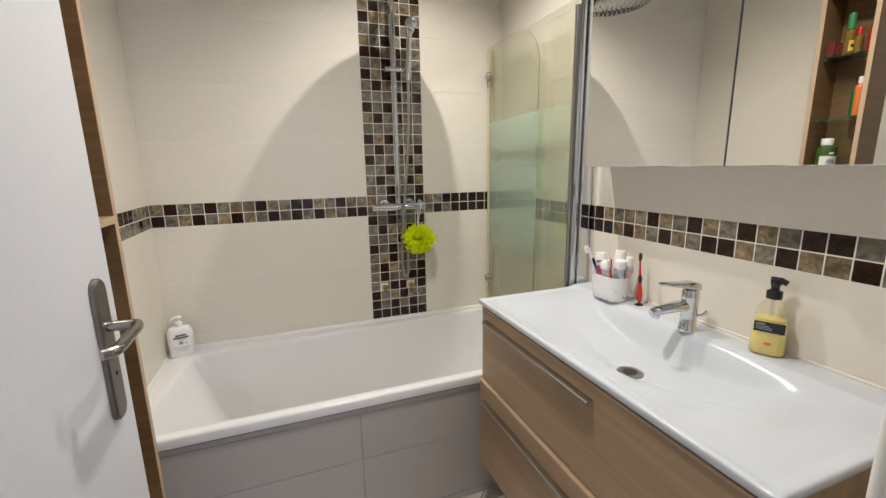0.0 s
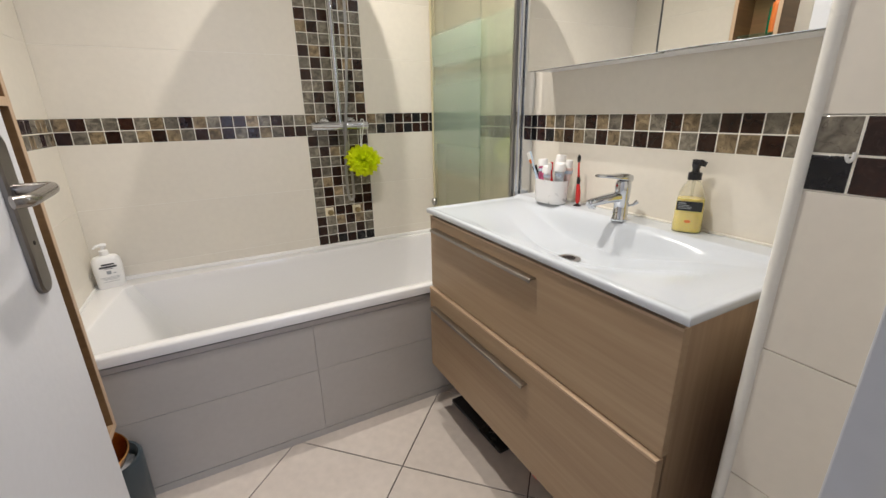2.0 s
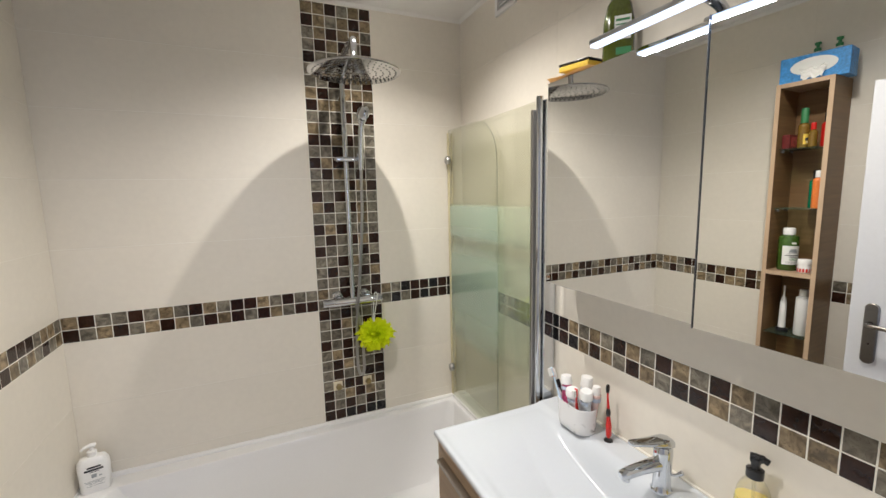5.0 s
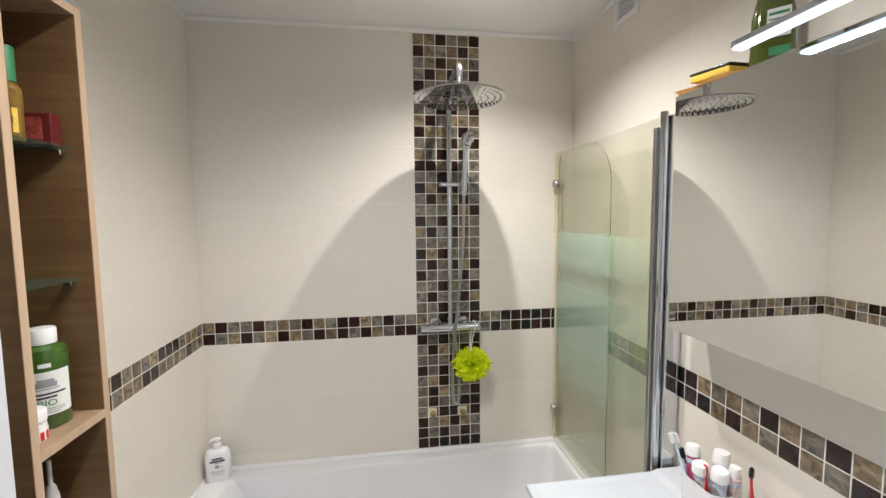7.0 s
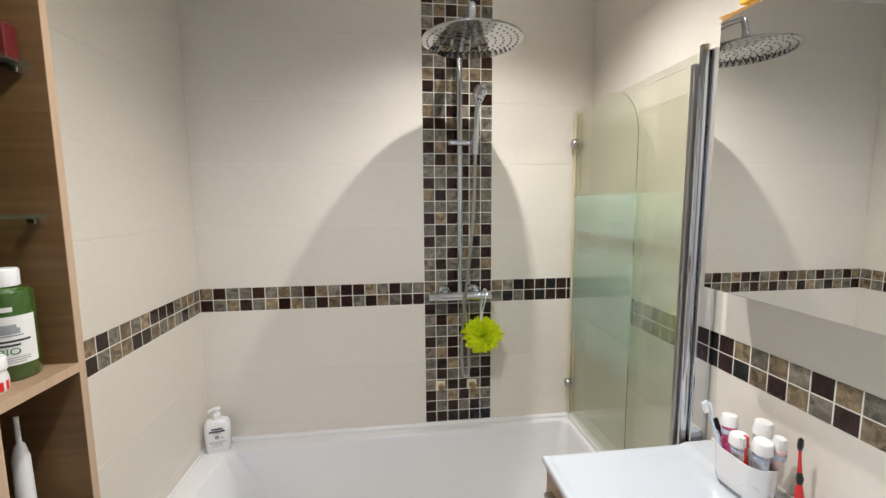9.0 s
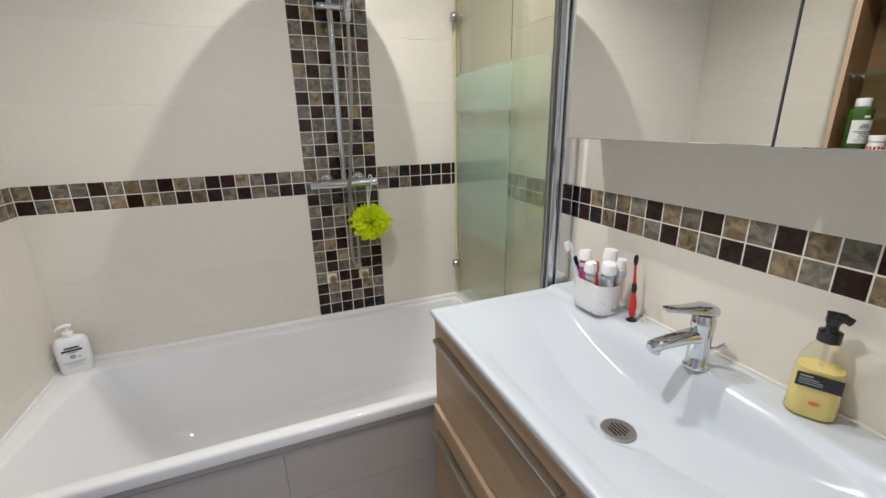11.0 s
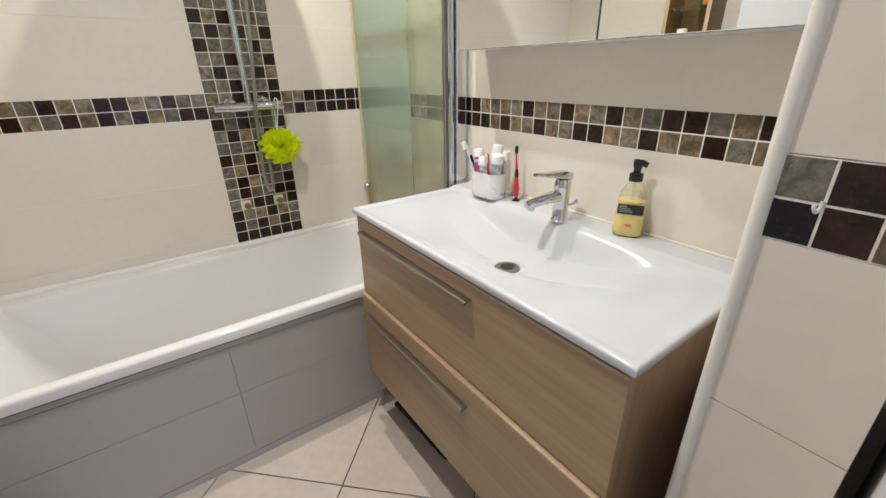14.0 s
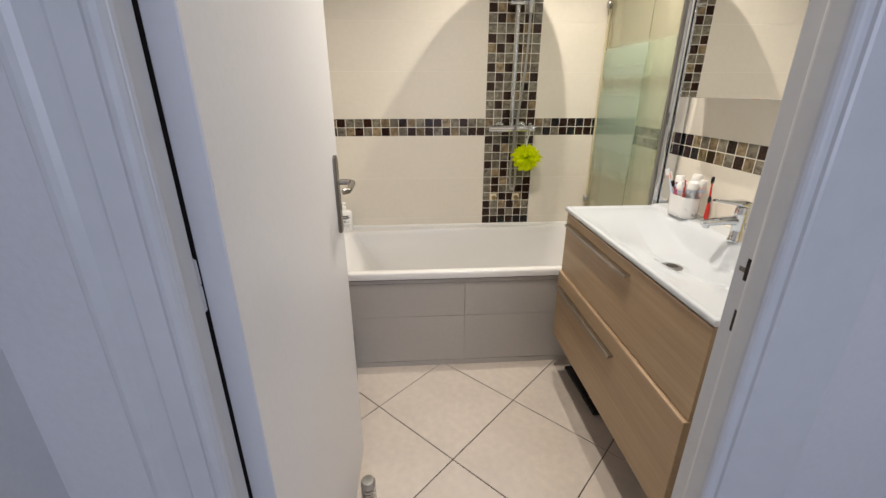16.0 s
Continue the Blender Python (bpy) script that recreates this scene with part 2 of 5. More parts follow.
M_HALL = paint("hall_wall_paint", (0.62, 0.62, 0.64), 0.65, vary=0.03, scale=5, bump=0.3, bump_scale=90)
M_TRIMW = paint("white_plastic_trim", (0.80, 0.78, 0.72), 0.28, vary=0.02)
M_WHITE = paint("white_plastic", (0.80, 0.79, 0.77), 0.30, vary=0.02)
M_OFFW = paint("cream_sealant", (0.74, 0.71, 0.63), 0.4, vary=0.05)
M_BLK = paint("black_plastic", (0.012, 0.012, 0.013), 0.28, vary=0.1)
M_HOLE = paint("dark_recess", (0.02, 0.012, 0.010), 0.8, vary=0.3, scale=60)
M_MIRROR = paint("mirror_silver", (0.88, 0.89, 0.88), 0.0, 1.0, vary=0.0)
M_MIRROR.node_tree.nodes["Principled BSDF"].inputs["Roughness"].default_value = 0.0
for link in list(M_MIRROR.node_tree.links):
    if link.to_socket.name == "Roughness":
        M_MIRROR.node_tree.links.remove(link)
M_MEDGE = paint("mirror_edge", (0.10, 0.12, 0.12), 0.2, 0.6)
M_DARKEDGE = paint("dark_bevel", (0.13, 0.14, 0.16), 0.15, 0.8)
FROST = ((0.02, 0.03), (0.34, 0.03), (0.42, 0.22), (0.56, 0.34), (0.79, 0.34), (0.835, 0.20), (0.86, 0.08), (0.88, 0.08), (0.905, 0.34), (1.040, 0.38), (1.056, 0.01), (1.40, 0.01))
M_GLASS = sheet_glass("shower_glass", (0.965, 0.97, 0.935), 1.0, (0.70, 0.84, 0.76), FROST, 1.42)
M_GLASS_FIXED = sheet_glass("fixed_shower_glass", (0.965, 0.97, 0.925), 0.62, (0.76, 0.84, 0.70), FROST, 1.42)
M_CLEARSHELF = sheet_glass("shelf_glass", (0.80, 0.90, 0.84), 0.05, (0.5, 0.7, 0.6))
M_GEDGE = paint("glass_edge", (0.03, 0.05, 0.04), 0.15)
M_SEAL = paint("yellowed_seal", (0.60, 0.53, 0.33), 0.35, vary=0.1)
M_LED = glow("led_diffuser", (0.52, 0.66, 1.0), 1.9)
M_SPOT = glow("spot_diffuser", (1.0, 0.84, 0.64), 14.0)
M_LIME = sheet_glass("lime_mesh", (0.95, 1.0, 0.45), 0.80, (0.93, 1.0, 0.03))
M_CORD = paint("white_cord", (0.75, 0.76, 0.70), 0.7)
M_BEIGE = paint("beige_cover", (0.78, 0.70, 0.52), 0.5, vary=0.1)
M_BRASS = paint("aged_brass", (0.30, 0.23, 0.11), 0.35, 0.8, vary=0.2, scale=60)
M_GOLD = paint("copper_gold", (0.62, 0.33, 0.13), 0.2, 1.0, vary=0.1)
M_SLATE = paint("slate_plastic", (0.040, 0.055, 0.065), 0.35, vary=0.08)
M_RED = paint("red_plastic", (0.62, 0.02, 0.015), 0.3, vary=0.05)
M_DRED = paint("dark_red_card", (0.12, 0.012, 0.012), 0.4, vary=0.3, scale=40)
M_PINK = paint("pink_plastic", (0.62, 0.10, 0.24), 0.35, vary=0.5, scale=90)
M_ORANGE = paint("orange_plastic", (0.75, 0.20, 0.04), 0.4, vary=0.1)
M_CLOTH = paint("orange_cloth", (0.85, 0.62, 0.34), 0.9, vary=0.12, scale=40, bump=0.8, bump_scale=400)
M_YELLOW = paint("sponge_yellow", (0.80, 0.55, 0.08), 0.9, vary=0.15, scale=50, bump=1.0, bump_scale=300)
M_BLUE = paint("blue_card", (0.01, 0.03, 0.17), 0.4, vary=0.1)
M_SKY = paint("sky_blue_card", (0.05, 0.27, 0.62), 0.45, vary=0.3, scale=30)
M_TISSUE = paint("tissue", (0.85, 0.84, 0.80), 0.9, vary=0.04, bump=0.6)
M_LIQY = paint("yellow_liquid", (0.90, 0.74, 0.26), 0.18, vary=0.04, scale=20, coat=0.6)
M_LIQY.node_tree.nodes["Principled BSDF"].inputs["Subsurface Weight"].default_value = 0.4
M_LIQY.node_tree.nodes["Principled BSDF"].inputs["Subsurface Radius"].default_value = (0.02, 0.015, 0.004)
M_GREENL = paint("green_liquid", (0.045, 0.105, 0.015), 0.12, vary=0.2, scale=30, coat=0.6)
M_EMER = paint("emerald_liquid", (0.0, 0.20, 0.10), 0.12, vary=0.2, scale=30, coat=0.6)
M_AMBER = paint("amber_liquid", (0.20, 0.115, 0.02), 0.12, vary=0.2, scale=30, coat=0.6)
M_CLEARPL = sheet_glass("clear_plastic", (0.96, 0.96, 0.93), 0.05, (0.85, 0.82, 0.70))
M_MARBLE = paint("marbled_ceramic", (0.76, 0.75, 0.74), 0.22, vary=0.02, coat=0.3)
M_LABEL = paint("white_label", (0.80, 0.80, 0.76), 0.5, vary=0.02)
M_DGREEN = paint("dark_green_glass", (0.010, 0.035, 0.022), 0.08, vary=0.3, scale=30, coat=0.8)
M_INK = paint("dark_ink", (0.03, 0.03, 0.035), 0.6)
M_GREYINK = paint("grey_ink", (0.30, 0.32, 0.33), 0.6)
M_GINK = paint("green_ink", (0.04, 0.22, 0.08), 0.5)

# faint grey veins on the ceramic
mn, ml = M_MARBLE.node_tree.nodes, M_MARBLE.node_tree.links
vein = mn.new("ShaderNodeTexNoise")
vein.inputs["Scale"].default_value, vein.inputs["Detail"].default_value, vein.inputs["Distortion"].default_value = 5.5, 5, 0.6
vr = mn.new("ShaderNodeValToRGB")
vr.color_ramp.elements[0].position, vr.color_ramp.elements[1].position = 0.480, 0.520
vr.color_ramp.elements[0].color = vr.color_ramp.elements[1].color = (0.80, 0.79, 0.78, 1)
mid = vr.color_ramp.elements.new(0.5)
mid.color = (0.30, 0.29, 0.28, 1)
tc = mn.new("ShaderNodeTexCoord")
ml.new(tc.outputs["Object"], vein.inputs["Vector"])
ml.new(vein.outputs["Fac"], vr.inputs["Fac"])
patch, pr, veil = mn.new("ShaderNodeTexNoise"), mn.new("ShaderNodeMapRange"), mn.new("ShaderNodeMix")
patch.inputs["Scale"].default_value = 14
pr.inputs["From Min"].default_value, pr.inputs["From Max"].default_value = 0.42, 0.54
veil.data_type = "RGBA"
veil.inputs[6].default_value = (0.80, 0.79, 0.78, 1)
ml.new(tc.outputs["Object"], patch.inputs["Vector"])
ml.new(patch.outputs["Fac"], pr.inputs["Value"])
ml.new(pr.outputs[0], veil.inputs[0])
ml.new(vr.outputs["Color"], veil.inputs[7])
ml.new(veil.outputs[2], mn["Principled BSDF"].inputs["Base Color"])


# ---- mesh helpers ----
def finish(name, bm, mat, smooth=False):
    bm.normal_update()
    me = bpy.data.meshes.new(name)
    bm.to_mesh(me)
    bm.free()
    if mat:
        me.materials.append(mat)
    if smooth:
        me.polygons.foreach_set("use_smooth", [True] * len(me.polygons))
        me.set_sharp_from_angle(angle=radians(40))
    return me


def part(name, bm, mat, parent=None, label="", smooth=False, at=None):
    ob = new(name, finish(name, bm, mat, smooth))
    if parent is not None:
        ob.parent = parent
    if at is not None:
        ob.matrix_local = at
    if label:
        ob["label"] = label
    return ob


def thing(name, where, label, category, group="", rz=0.0, rx=0.0, ry=0.0):
    e = new(name)
    e.empty_display_size = 0.05
    e.matrix_world = pose(*where, rx, ry, rz)
    return tagged(e, label, category, group)


def box(x0, x1, y0, y1, z0, z1, bevel=0.0, seg=2, bm=None):
    bm = bm or bmesh.new()
    new_v = [bm.verts.new((x, y, z)) for z in (z0, z1) for y in (y0, y1) for x in (x0, x1)]
    fs = [bm.faces.new([new_v[i] for i in q]) for q in ((0, 2, 3, 1), (4, 5, 7, 6), (0, 1, 5, 4), (2, 6, 7, 3), (0, 4, 6, 2), (1, 3, 7, 5))]
    if bevel:
        es = {e for f in fs for e in f.edges}
        bmesh.ops.bevel(bm, geom=list(es), offset=bevel, segments=seg, affect="EDGES", profile=0.5)
    return bm


def lathe(profile, seg=24, centre=(0, 0), bm=None, squash=1.0):
    """Turned shape from (radius, z) pairs."""
    bm = bm or bmesh.new()
    rings = []
    for r, z in profile:
        if r < 1e-6:
            rings.append([bm.verts.new((centre[0], centre[1], z))])
        else:
            rings.append([bm.verts.new((centre[0] + r * math.cos(a), centre[1] + r * squash * math.sin(a), z)) for a in (2 * math.pi * i / seg for i in range(seg))])
    for a, b in zip(rings, rings[1:]):
        for i in range(seg):
            j = (i + 1) % seg
            if len(a) == 1 and len(b) == 1:
                continue
            if len(a) == 1:
                bm.faces.new((a[0], b[j], b[i]))
            elif len(b) == 1:
                bm.faces.new((a[i], a[j], b[0]))
            else:
                bm.faces.new((a[i], a[j], b[j], b[i]))
    for ring, flip in ((rings[0], True), (rings[-1], False)):
        if len(ring) > 1:
            bm.faces.new(ring[::-1] if flip else ring)
    return bm


def loft(loops, cap0=True, cap1=True, bm=None):
    bm = bm or bmesh.new()
    rings = [[bm.verts.new(p) for p in loop] for loop in loops]
    n = len(rings[0])
    for a, b in zip(rings, rings[1:]):
        for i in range(n):
            j = (i + 1) % n
            bm.faces.new((a[i], a[j], b[j], b[i]))
    if cap0:
        bm.faces.new(rings[0][::-1])
    if cap1:
        bm.faces.new(rings[-1])
    return bm


def rrect(x0, x1, y0, y1, r, z, seg=6):
    pts = []
    r = min(r, (x1 - x0) / 2 - 1e-4, (y1 - y0) / 2 - 1e-4)
    for cx, cy, a0 in ((x1 - r, y1 - r, 0), (x0 + r, y1 - r, 90), (x0 + r, y0 + r, 180), (x1 - r, y0 + r, 270)):
        for i in range(seg + 1):
            a = radians(a0 + 90 * i / seg)
            pts.append((cx + r * math.cos(a), cy + r * math.sin(a), z))
    return pts


def smooth_line(points, n=6):
    """Catmull-Rom points through the given ones."""
    ps = [Vector(p) for p in points]
    ps = [2 * ps[0] - ps[1]] + ps + [2 * ps[-1] - ps[-2]]
    out = []
    for i in range(1, len(ps) - 2):
        a, b, c, d = ps[i - 1:i + 3]
        for k in range(n):
            t = k / n
            out.append(0.5 * (2 * b + (c - a) * t + (2 * a - 5 * b + 4 * c - d) * t * t + (3 * b - a - 3 * c + d) * t ** 3))
    out.append(ps[-2])
    return out


def tube(points, radius, seg=10, bm=None, squash=1.0):
    """A round bar along points; radius is one number or one a point."""
    bm = bm or bmesh.new()
    ps = [Vector(p) for p in points]
    rs = radius if isinstance(radius, (list, tuple)) else [radius] * len(ps)
    up = None
    rings = []
    for i, p in enumerate(ps):
        d = (ps[min(i + 1, len(ps) - 1)] - ps[max(i - 1, 0)]).normalized()
        if up is None:
            up = d.orthogonal().normalized()
        up = (up - d * up.dot(d)).normalized()
        side = d.cross(up)
        rings.append([bm.verts.new(p + rs[i] * (math.cos(a) * up + squash * math.sin(a) * side)) for a in (2 * math.pi * k / seg for k in range(seg))])
    for a, b in zip(rings, rings[1:]):
        for i in range(seg):
            j = (i + 1) % seg
            bm.faces.new((a[i], a[j], b[j], b[i]))
    bm.faces.new(rings[0][::-1])
    bm.faces.new(rings[-1])
    return bm


def plate(poly, z0, z1, chamfer):
    """A slab over a convex outline in x and y, with a chamfered top edge and no underside."""
    bm = bmesh.new()
    c = Vector((sum(p[0] for p in poly) / len(poly), sum(p[1] for p in poly) / len(poly)))
    n = len(poly)
    inner = []
    for i in range(n):
        a, b, d = Vector(poly[i - 1]), Vector(poly[i]), Vector(poly[(i + 1) % n])
        e1, e2 = (b - a).normalized(), (d - b).normalized()
        n1, n2 = Vector((-e1.y, e1.x)), Vector((-e2.y, e2.x))
        m = n1 + n2
        inner.append(b + m * (chamfer / max(0.3, 1 + n1.dot(n2))))
    low = [bm.verts.new((*p, z0)) for p in poly]
    mid_ = [bm.verts.new((*p, z1 - chamfer * 0.7)) for p in poly]
    top = [bm.verts.new((*p, z1)) for p in inner]
    for r0, r1 in ((low, mid_), (mid_, top)):
        for i in range(n):
            j = (i + 1) % n
            bm.faces.new((r0[i], r0[j], r1[j], r1[i]))
    bm.faces.new(top)
    return bm


def clip(poly, x0, x1, y0, y1):
    for k, lim, sign in ((0, x0, 1), (0, x1, -1), (1, y0, 1), (1, y1, -1)):
        out = []
        for i in range(len(poly)):
            a, b = poly[i - 1], poly[i]
            ia, ib = sign * (a[k] - lim) >= 0, sign * (b[k] - lim) >= 0
            if ia != ib:
                t = (lim - a[k]) / (b[k] - a[k])
                out.append((a[0] + t * (b[0] - a[0]), a[1] + t * (b[1] - a[1])))
            if ib:
                out.append(b)
        poly = out
        if len(poly) < 3:
            return []
    return poly


# ---- the room ----
def structure(name, bm, mat, label):
    return tagged(part(name, bm, mat), label, kind="structure")


T, G = 0.008, 0.0012
wall_back = structure("wall_back", box(-0.2, RX + 0.15, BY + G, BY + 0.14, -0.1, CEIL + 0.1), M_GROUT, "back wall grouted under large cream tiles behind the bathtub")
wall_left = structure("wall_left", box(-0.14, -G, DOOR_Y1, BY + G, -0.1, CEIL + 0.1), M_GROUT, "side wall grouted under cream tiles with a mosaic band")
wall_right = structure("wall_right", box(RX + G, RX + 0.15, 0.2, BY + G, -0.1, CEIL + 0.1), M_GROUT, "side wall grouted under cream tiles behind the basin")
wall_stub = structure("wall_stub", box(1.278, RX + T, DOOR_Y1, 0.544, -0.1, CEIL + 0.1), M_GROUT, "short tiled wall return beside the doorway")
OPEN_X0, OPEN_X1, HEAD = 0.175, 1.01, 2.08
wall_door_l = structure("wall_door_side", box(-0.9, OPEN_X0, DOOR_Y0, DOOR_Y1, -0.1, CEIL + 0.1), M_HALL, "painted partition on the hinge side of the doorway")
wall_door_r = structure("wall_latch_side", box(OPEN_X1, 3.0, DOOR_Y0, DOOR_Y1 - 0.026, -0.1, CEIL + 0.1), M_HALL, "painted partition on the latch side of the doorway")
wall_door_t = structure("wall_over_door", box(OPEN_X0, OPEN_X1, DOOR_Y0, DOOR_Y1, HEAD, CEIL + 0.1), M_HALL, "painted partition over the doorway")
ceiling = structure("ceiling", box(-0.14, RX + 0.15, 0.2, BY + 0.14, CEIL, CEIL + 0.12), M_CEIL, "white painted bathroom ceiling")
floor = structure("floor", box(-0.14, RX + 0.15, 0.2, BY + 0.14, -0.12, -0.004), M_FGROUT, "floor bed with dark grout lines")
hall_floor = structure("hall_floor", box(-1.0, 3.0, -2.6, 0.2, -0.12, -0.002), paint("hall_floor_finish", (0.30, 0.27, 0.25), 0.4, vary=0.1), "grey-brown hall floor outside the bathroom")
hall_ceiling = structure("hall_ceiling", box(-1.0, 3.0, -2.6, DOOR_Y0, CEIL, CEIL + 0.1), M_CEIL, "white hall ceiling")
hall_wall_side = structure("hall_wall_side", box(-0.16, 0.0, -2.6, DOOR_Y0, -0.1, CEIL), M_HALL, "painted hall side wall")
hall_wall_far = structure("hall_wall_far", box(-1.0, 3.0, -2.7, -2.6, -0.1, CEIL), M_HALL, "painted wall at the end of the hall")
hall_wall_east = structure("hall_wall_east", box(3.0, 3.1, -2.7, DOOR_Y1, -0.1, CEIL), M_HALL, "painted wall closing the hall")

# cove between ceiling and walls
bm = bmesh.new()
for a, b in (((0.0, BY), (RX, BY)), ((0.0, DOOR_Y1), (0.0, BY)), ((RX, 0.55), (RX, BY))):
    if a[1] == b[1]:
        loft([[(x, a[1], CEIL - 0.0), (x, a[1], CEIL - 0.014), (x, a[1] - 0.004, CEIL - 0.012), (x, a[1] - 0.014, CEIL - 0.002)] for x in (a[0], b[0])], bm=bm)
    else:
        s = 1 if a[0] < 0.5 else -1
        loft([[(a[0], y, CEIL), (a[0], y, CEIL - 0.014), (a[0] + s * 0.004, y, CEIL - 0.012), (a[0] + s * 0.014, y, CEIL - 0.002)] for y in (a[1], b[1])], bm=bm)
bmesh.ops.recalc_face_normals(bm, faces=bm.faces)
structure("trim", bm, M_CEIL, "fine white joint where ceiling meets the tiles")

BAND0, BAND1, ROW, PITCH, SX0, SX1 = 1.1245, 1.2260, 0.2568, 0.0507, 0.9370, 1.2412


def z_rows():
    """Heights of the large tile courses above and below the band."""
    rows, z = [], BAND1
    while z < CEIL - 0.02:
        rows.append((z, min(z + ROW, CEIL)))
        z += ROW
    z = BAND0
    while z > 0:
        rows.append((max(z - ROW, 0), z))
        z -= ROW
    return rows


# ---- doorway ----
frame_bm = bmesh.new()
# latch-side jamb with its stop, hinge-side jamb, head
box(0.974, OPEN_X1, 0.325, 0.364, 0, HEAD, 0.002, bm=frame_bm)
box(0.956, OPEN_X1, 0.280, 0.3245, 0, HEAD, 0.010, 4, bm=frame_bm)
box(OPEN_X0, 0.2125, 0.3255, 0.392, 0, HEAD, 0.004, bm=frame_bm)
box(OPEN_X0, 0.2370, 0.285, 0.325, 0, HEAD, 0.006, bm=frame_bm)
box(0.205, 0.974, 0.335, 0.364, 2.045, HEAD, 0.003, bm=frame_bm)
box(0.216, 0.950, 0.285, 0.3345, 2.03, HEAD, 0.003, bm=frame_bm)
door_frame = structure("door_frame", frame_bm, M_FRAME, "white painted door frame with rounded stop and worn edges")


def casing(x_in, x_out, name, plain=False):
    """Moulded architrave: a thick rounded inner bead, a flat and a stepped outer edge."""
    s = 1 if x_out > x_in else -1
    w = abs(x_out - x_in)
    prof = [(0, 0), (0, 0.011), (0.002, 0.016), (0.006, 0.020), (0.012, 0.022), (0.018, 0.021), (0.023, 0.017), (0.028, 0.012), (0.036, 0.009), (w * 0.60, 0.008), (w * 0.78, 0.009), (w * 0.84, 0.013), (w * 0.90, 0.015), (w * 0.96, 0.014), (w, 0.010), (w, 0)]
    if plain:
        prof = [(0, 0), (0, 0.020), (0.002, 0.0235), (0.006, 0.025), (w - 0.006, 0.025), (w - 0.002, 0.0235), (w, 0.020), (w, 0)]
    loops = [[(x_in + s * u, DOOR_Y0 - v, z) for u, v in prof] for z in (0, HEAD + 0.04)]
    b = loft(loops)
    bmesh.ops.recalc_face_normals(b, faces=b.faces)
    return structure(name, b, M_FRAME, "moulded white door casing on the hall side")


casing(0.972, 1.090, "architrave_latch_side", True)
casing(0.2350, 0.124, "architrave_hinge_side")

strike = tagged(part("strike_plate", box(0.9735, 0.9744, 0.3268, 0.350, 1.035, 1.175, 0.0001), M_FRAME, None), "painted-over strike plate let into the door frame", "strike plate")
part("latch_hole", box(0.9729, 0.9737, 0.3285, 0.3435, 1.129, 1.162), M_HOLE, strike, "dark latch opening")
part("latch_lip", box(0.9726, 0.9736, 0.3436, 0.3540, 1.140, 1.147), M_DULL, strike, "bare metal lip")
part("bolt_hole", box(0.9729, 0.9737, 0.3335, 0.3415, 1.047, 1.082), M_HOLE, strike, "dark bolt opening")
for z0, z1 in ((1.160, 1.205), (1.103, 1.154)):
    part("keeper_strip", box(0.9860, 1.0000, 0.3641, 0.3715, z0, z1, 0.0003), M_DGREEN, door_frame, "dark green strip let into the frame edge")
# Dark strip added in the rebate: shade of the unlit hinge gap as colour.
hinge_gap_shade = structure("hinge_gap_shade", box(0.2130, 0.2305, 0.352, 0.356, 0.005, 2.04), M_HOLE, "dark strip painted as the shade inside the hinge gap")

# ---- door ----
DX, DT, DY0, DY1 = 0.270, 0.038, 0.338, 1.147
door = thing("door_1", (DX, DY0, 0.0), "white painted flush door standing open into the bathroom", "door")
door["kind"] = "structure"
part("door_leaf", box(-DT, 0, 0, DY1 - DY0, 0.012, 2.04, 0.002), M_DOOR, door)


def lever_set(parent, side):
    """A long rounded plate with a returned lever."""
    yy = DY1 - DY0 - 0.066
    x = 0.0 if side > 0 else -DT
    loops = []
    for dx, g in ((0.0, 0.0), (0.006, 0.0), (0.009, 0.003)):
        loops.append([(x + side * dx, yy + p[0], p[1]) for p in [(q[0], q[1]) for q in rrect(-0.021 + g, 0.021 - g, 0.965 + g, 1.205 - g, 0.020, 0, 6)]])
    b = loft(loops)
    bmesh.ops.recalc_face_normals(b, faces=b.faces)
    pl = part("handle_plate", b, M_DULL, parent, "brushed steel back plate", smooth=True)
    z = 1.125
    pts = smooth_line([(x + side * 0.005, yy, z), (x + side * 0.040, yy, z), (x + side * 0.052, yy - 0.012, z), (x + side * 0.054, yy - 0.060, z - 0.001), (x + side * 0.053, yy - 0.105, z - 0.002), (x + side * 0.040, yy - 0.118, z - 0.002)], 5)
    part("lever", tube(pts, 0.0085, 12), M_LEVER, parent, "worn nickel lever handle", smooth=True)
    key = lathe([(0.0, 0), (0.0035, 0), (0.0035, 0.0012), (0, 0.0012)], 12)
    part("keyhole", key, M_HOLE, pl, at=pose(x + side * 0.0085, yy, 1.045, 0, 90 * side, 0))


lever_set(door, 1)
for z in (0.25, 1.15, 1.85):
    hb = lathe([(0.0, -0.038), (0.005, -0.037), (0.0075, -0.034), (0.0075, -0.002), (0.0062, 0.0), (0.0075, 0.002), (0.0075, 0.034), (0.005, 0.037), (0.0, 0.038)], 14, (-DT - 0.004, -0.010))
    part("hinge", hb, M_FRAME, door, "painted hinge knuckle", smooth=True, at=pose(0, 0, z))


# ---- bathtub ----
TX0, TX1, TY0, TY1, TZ = 0.003, RX - 0.003, 1.674, BY - 0.002, 0.553
tub = thing("bathtub", (0, 0, 0), "white enamelled rectangular bathtub built in between the walls", "bathtub")
ins = (0.040, 1.600, 1.714, 2.368)


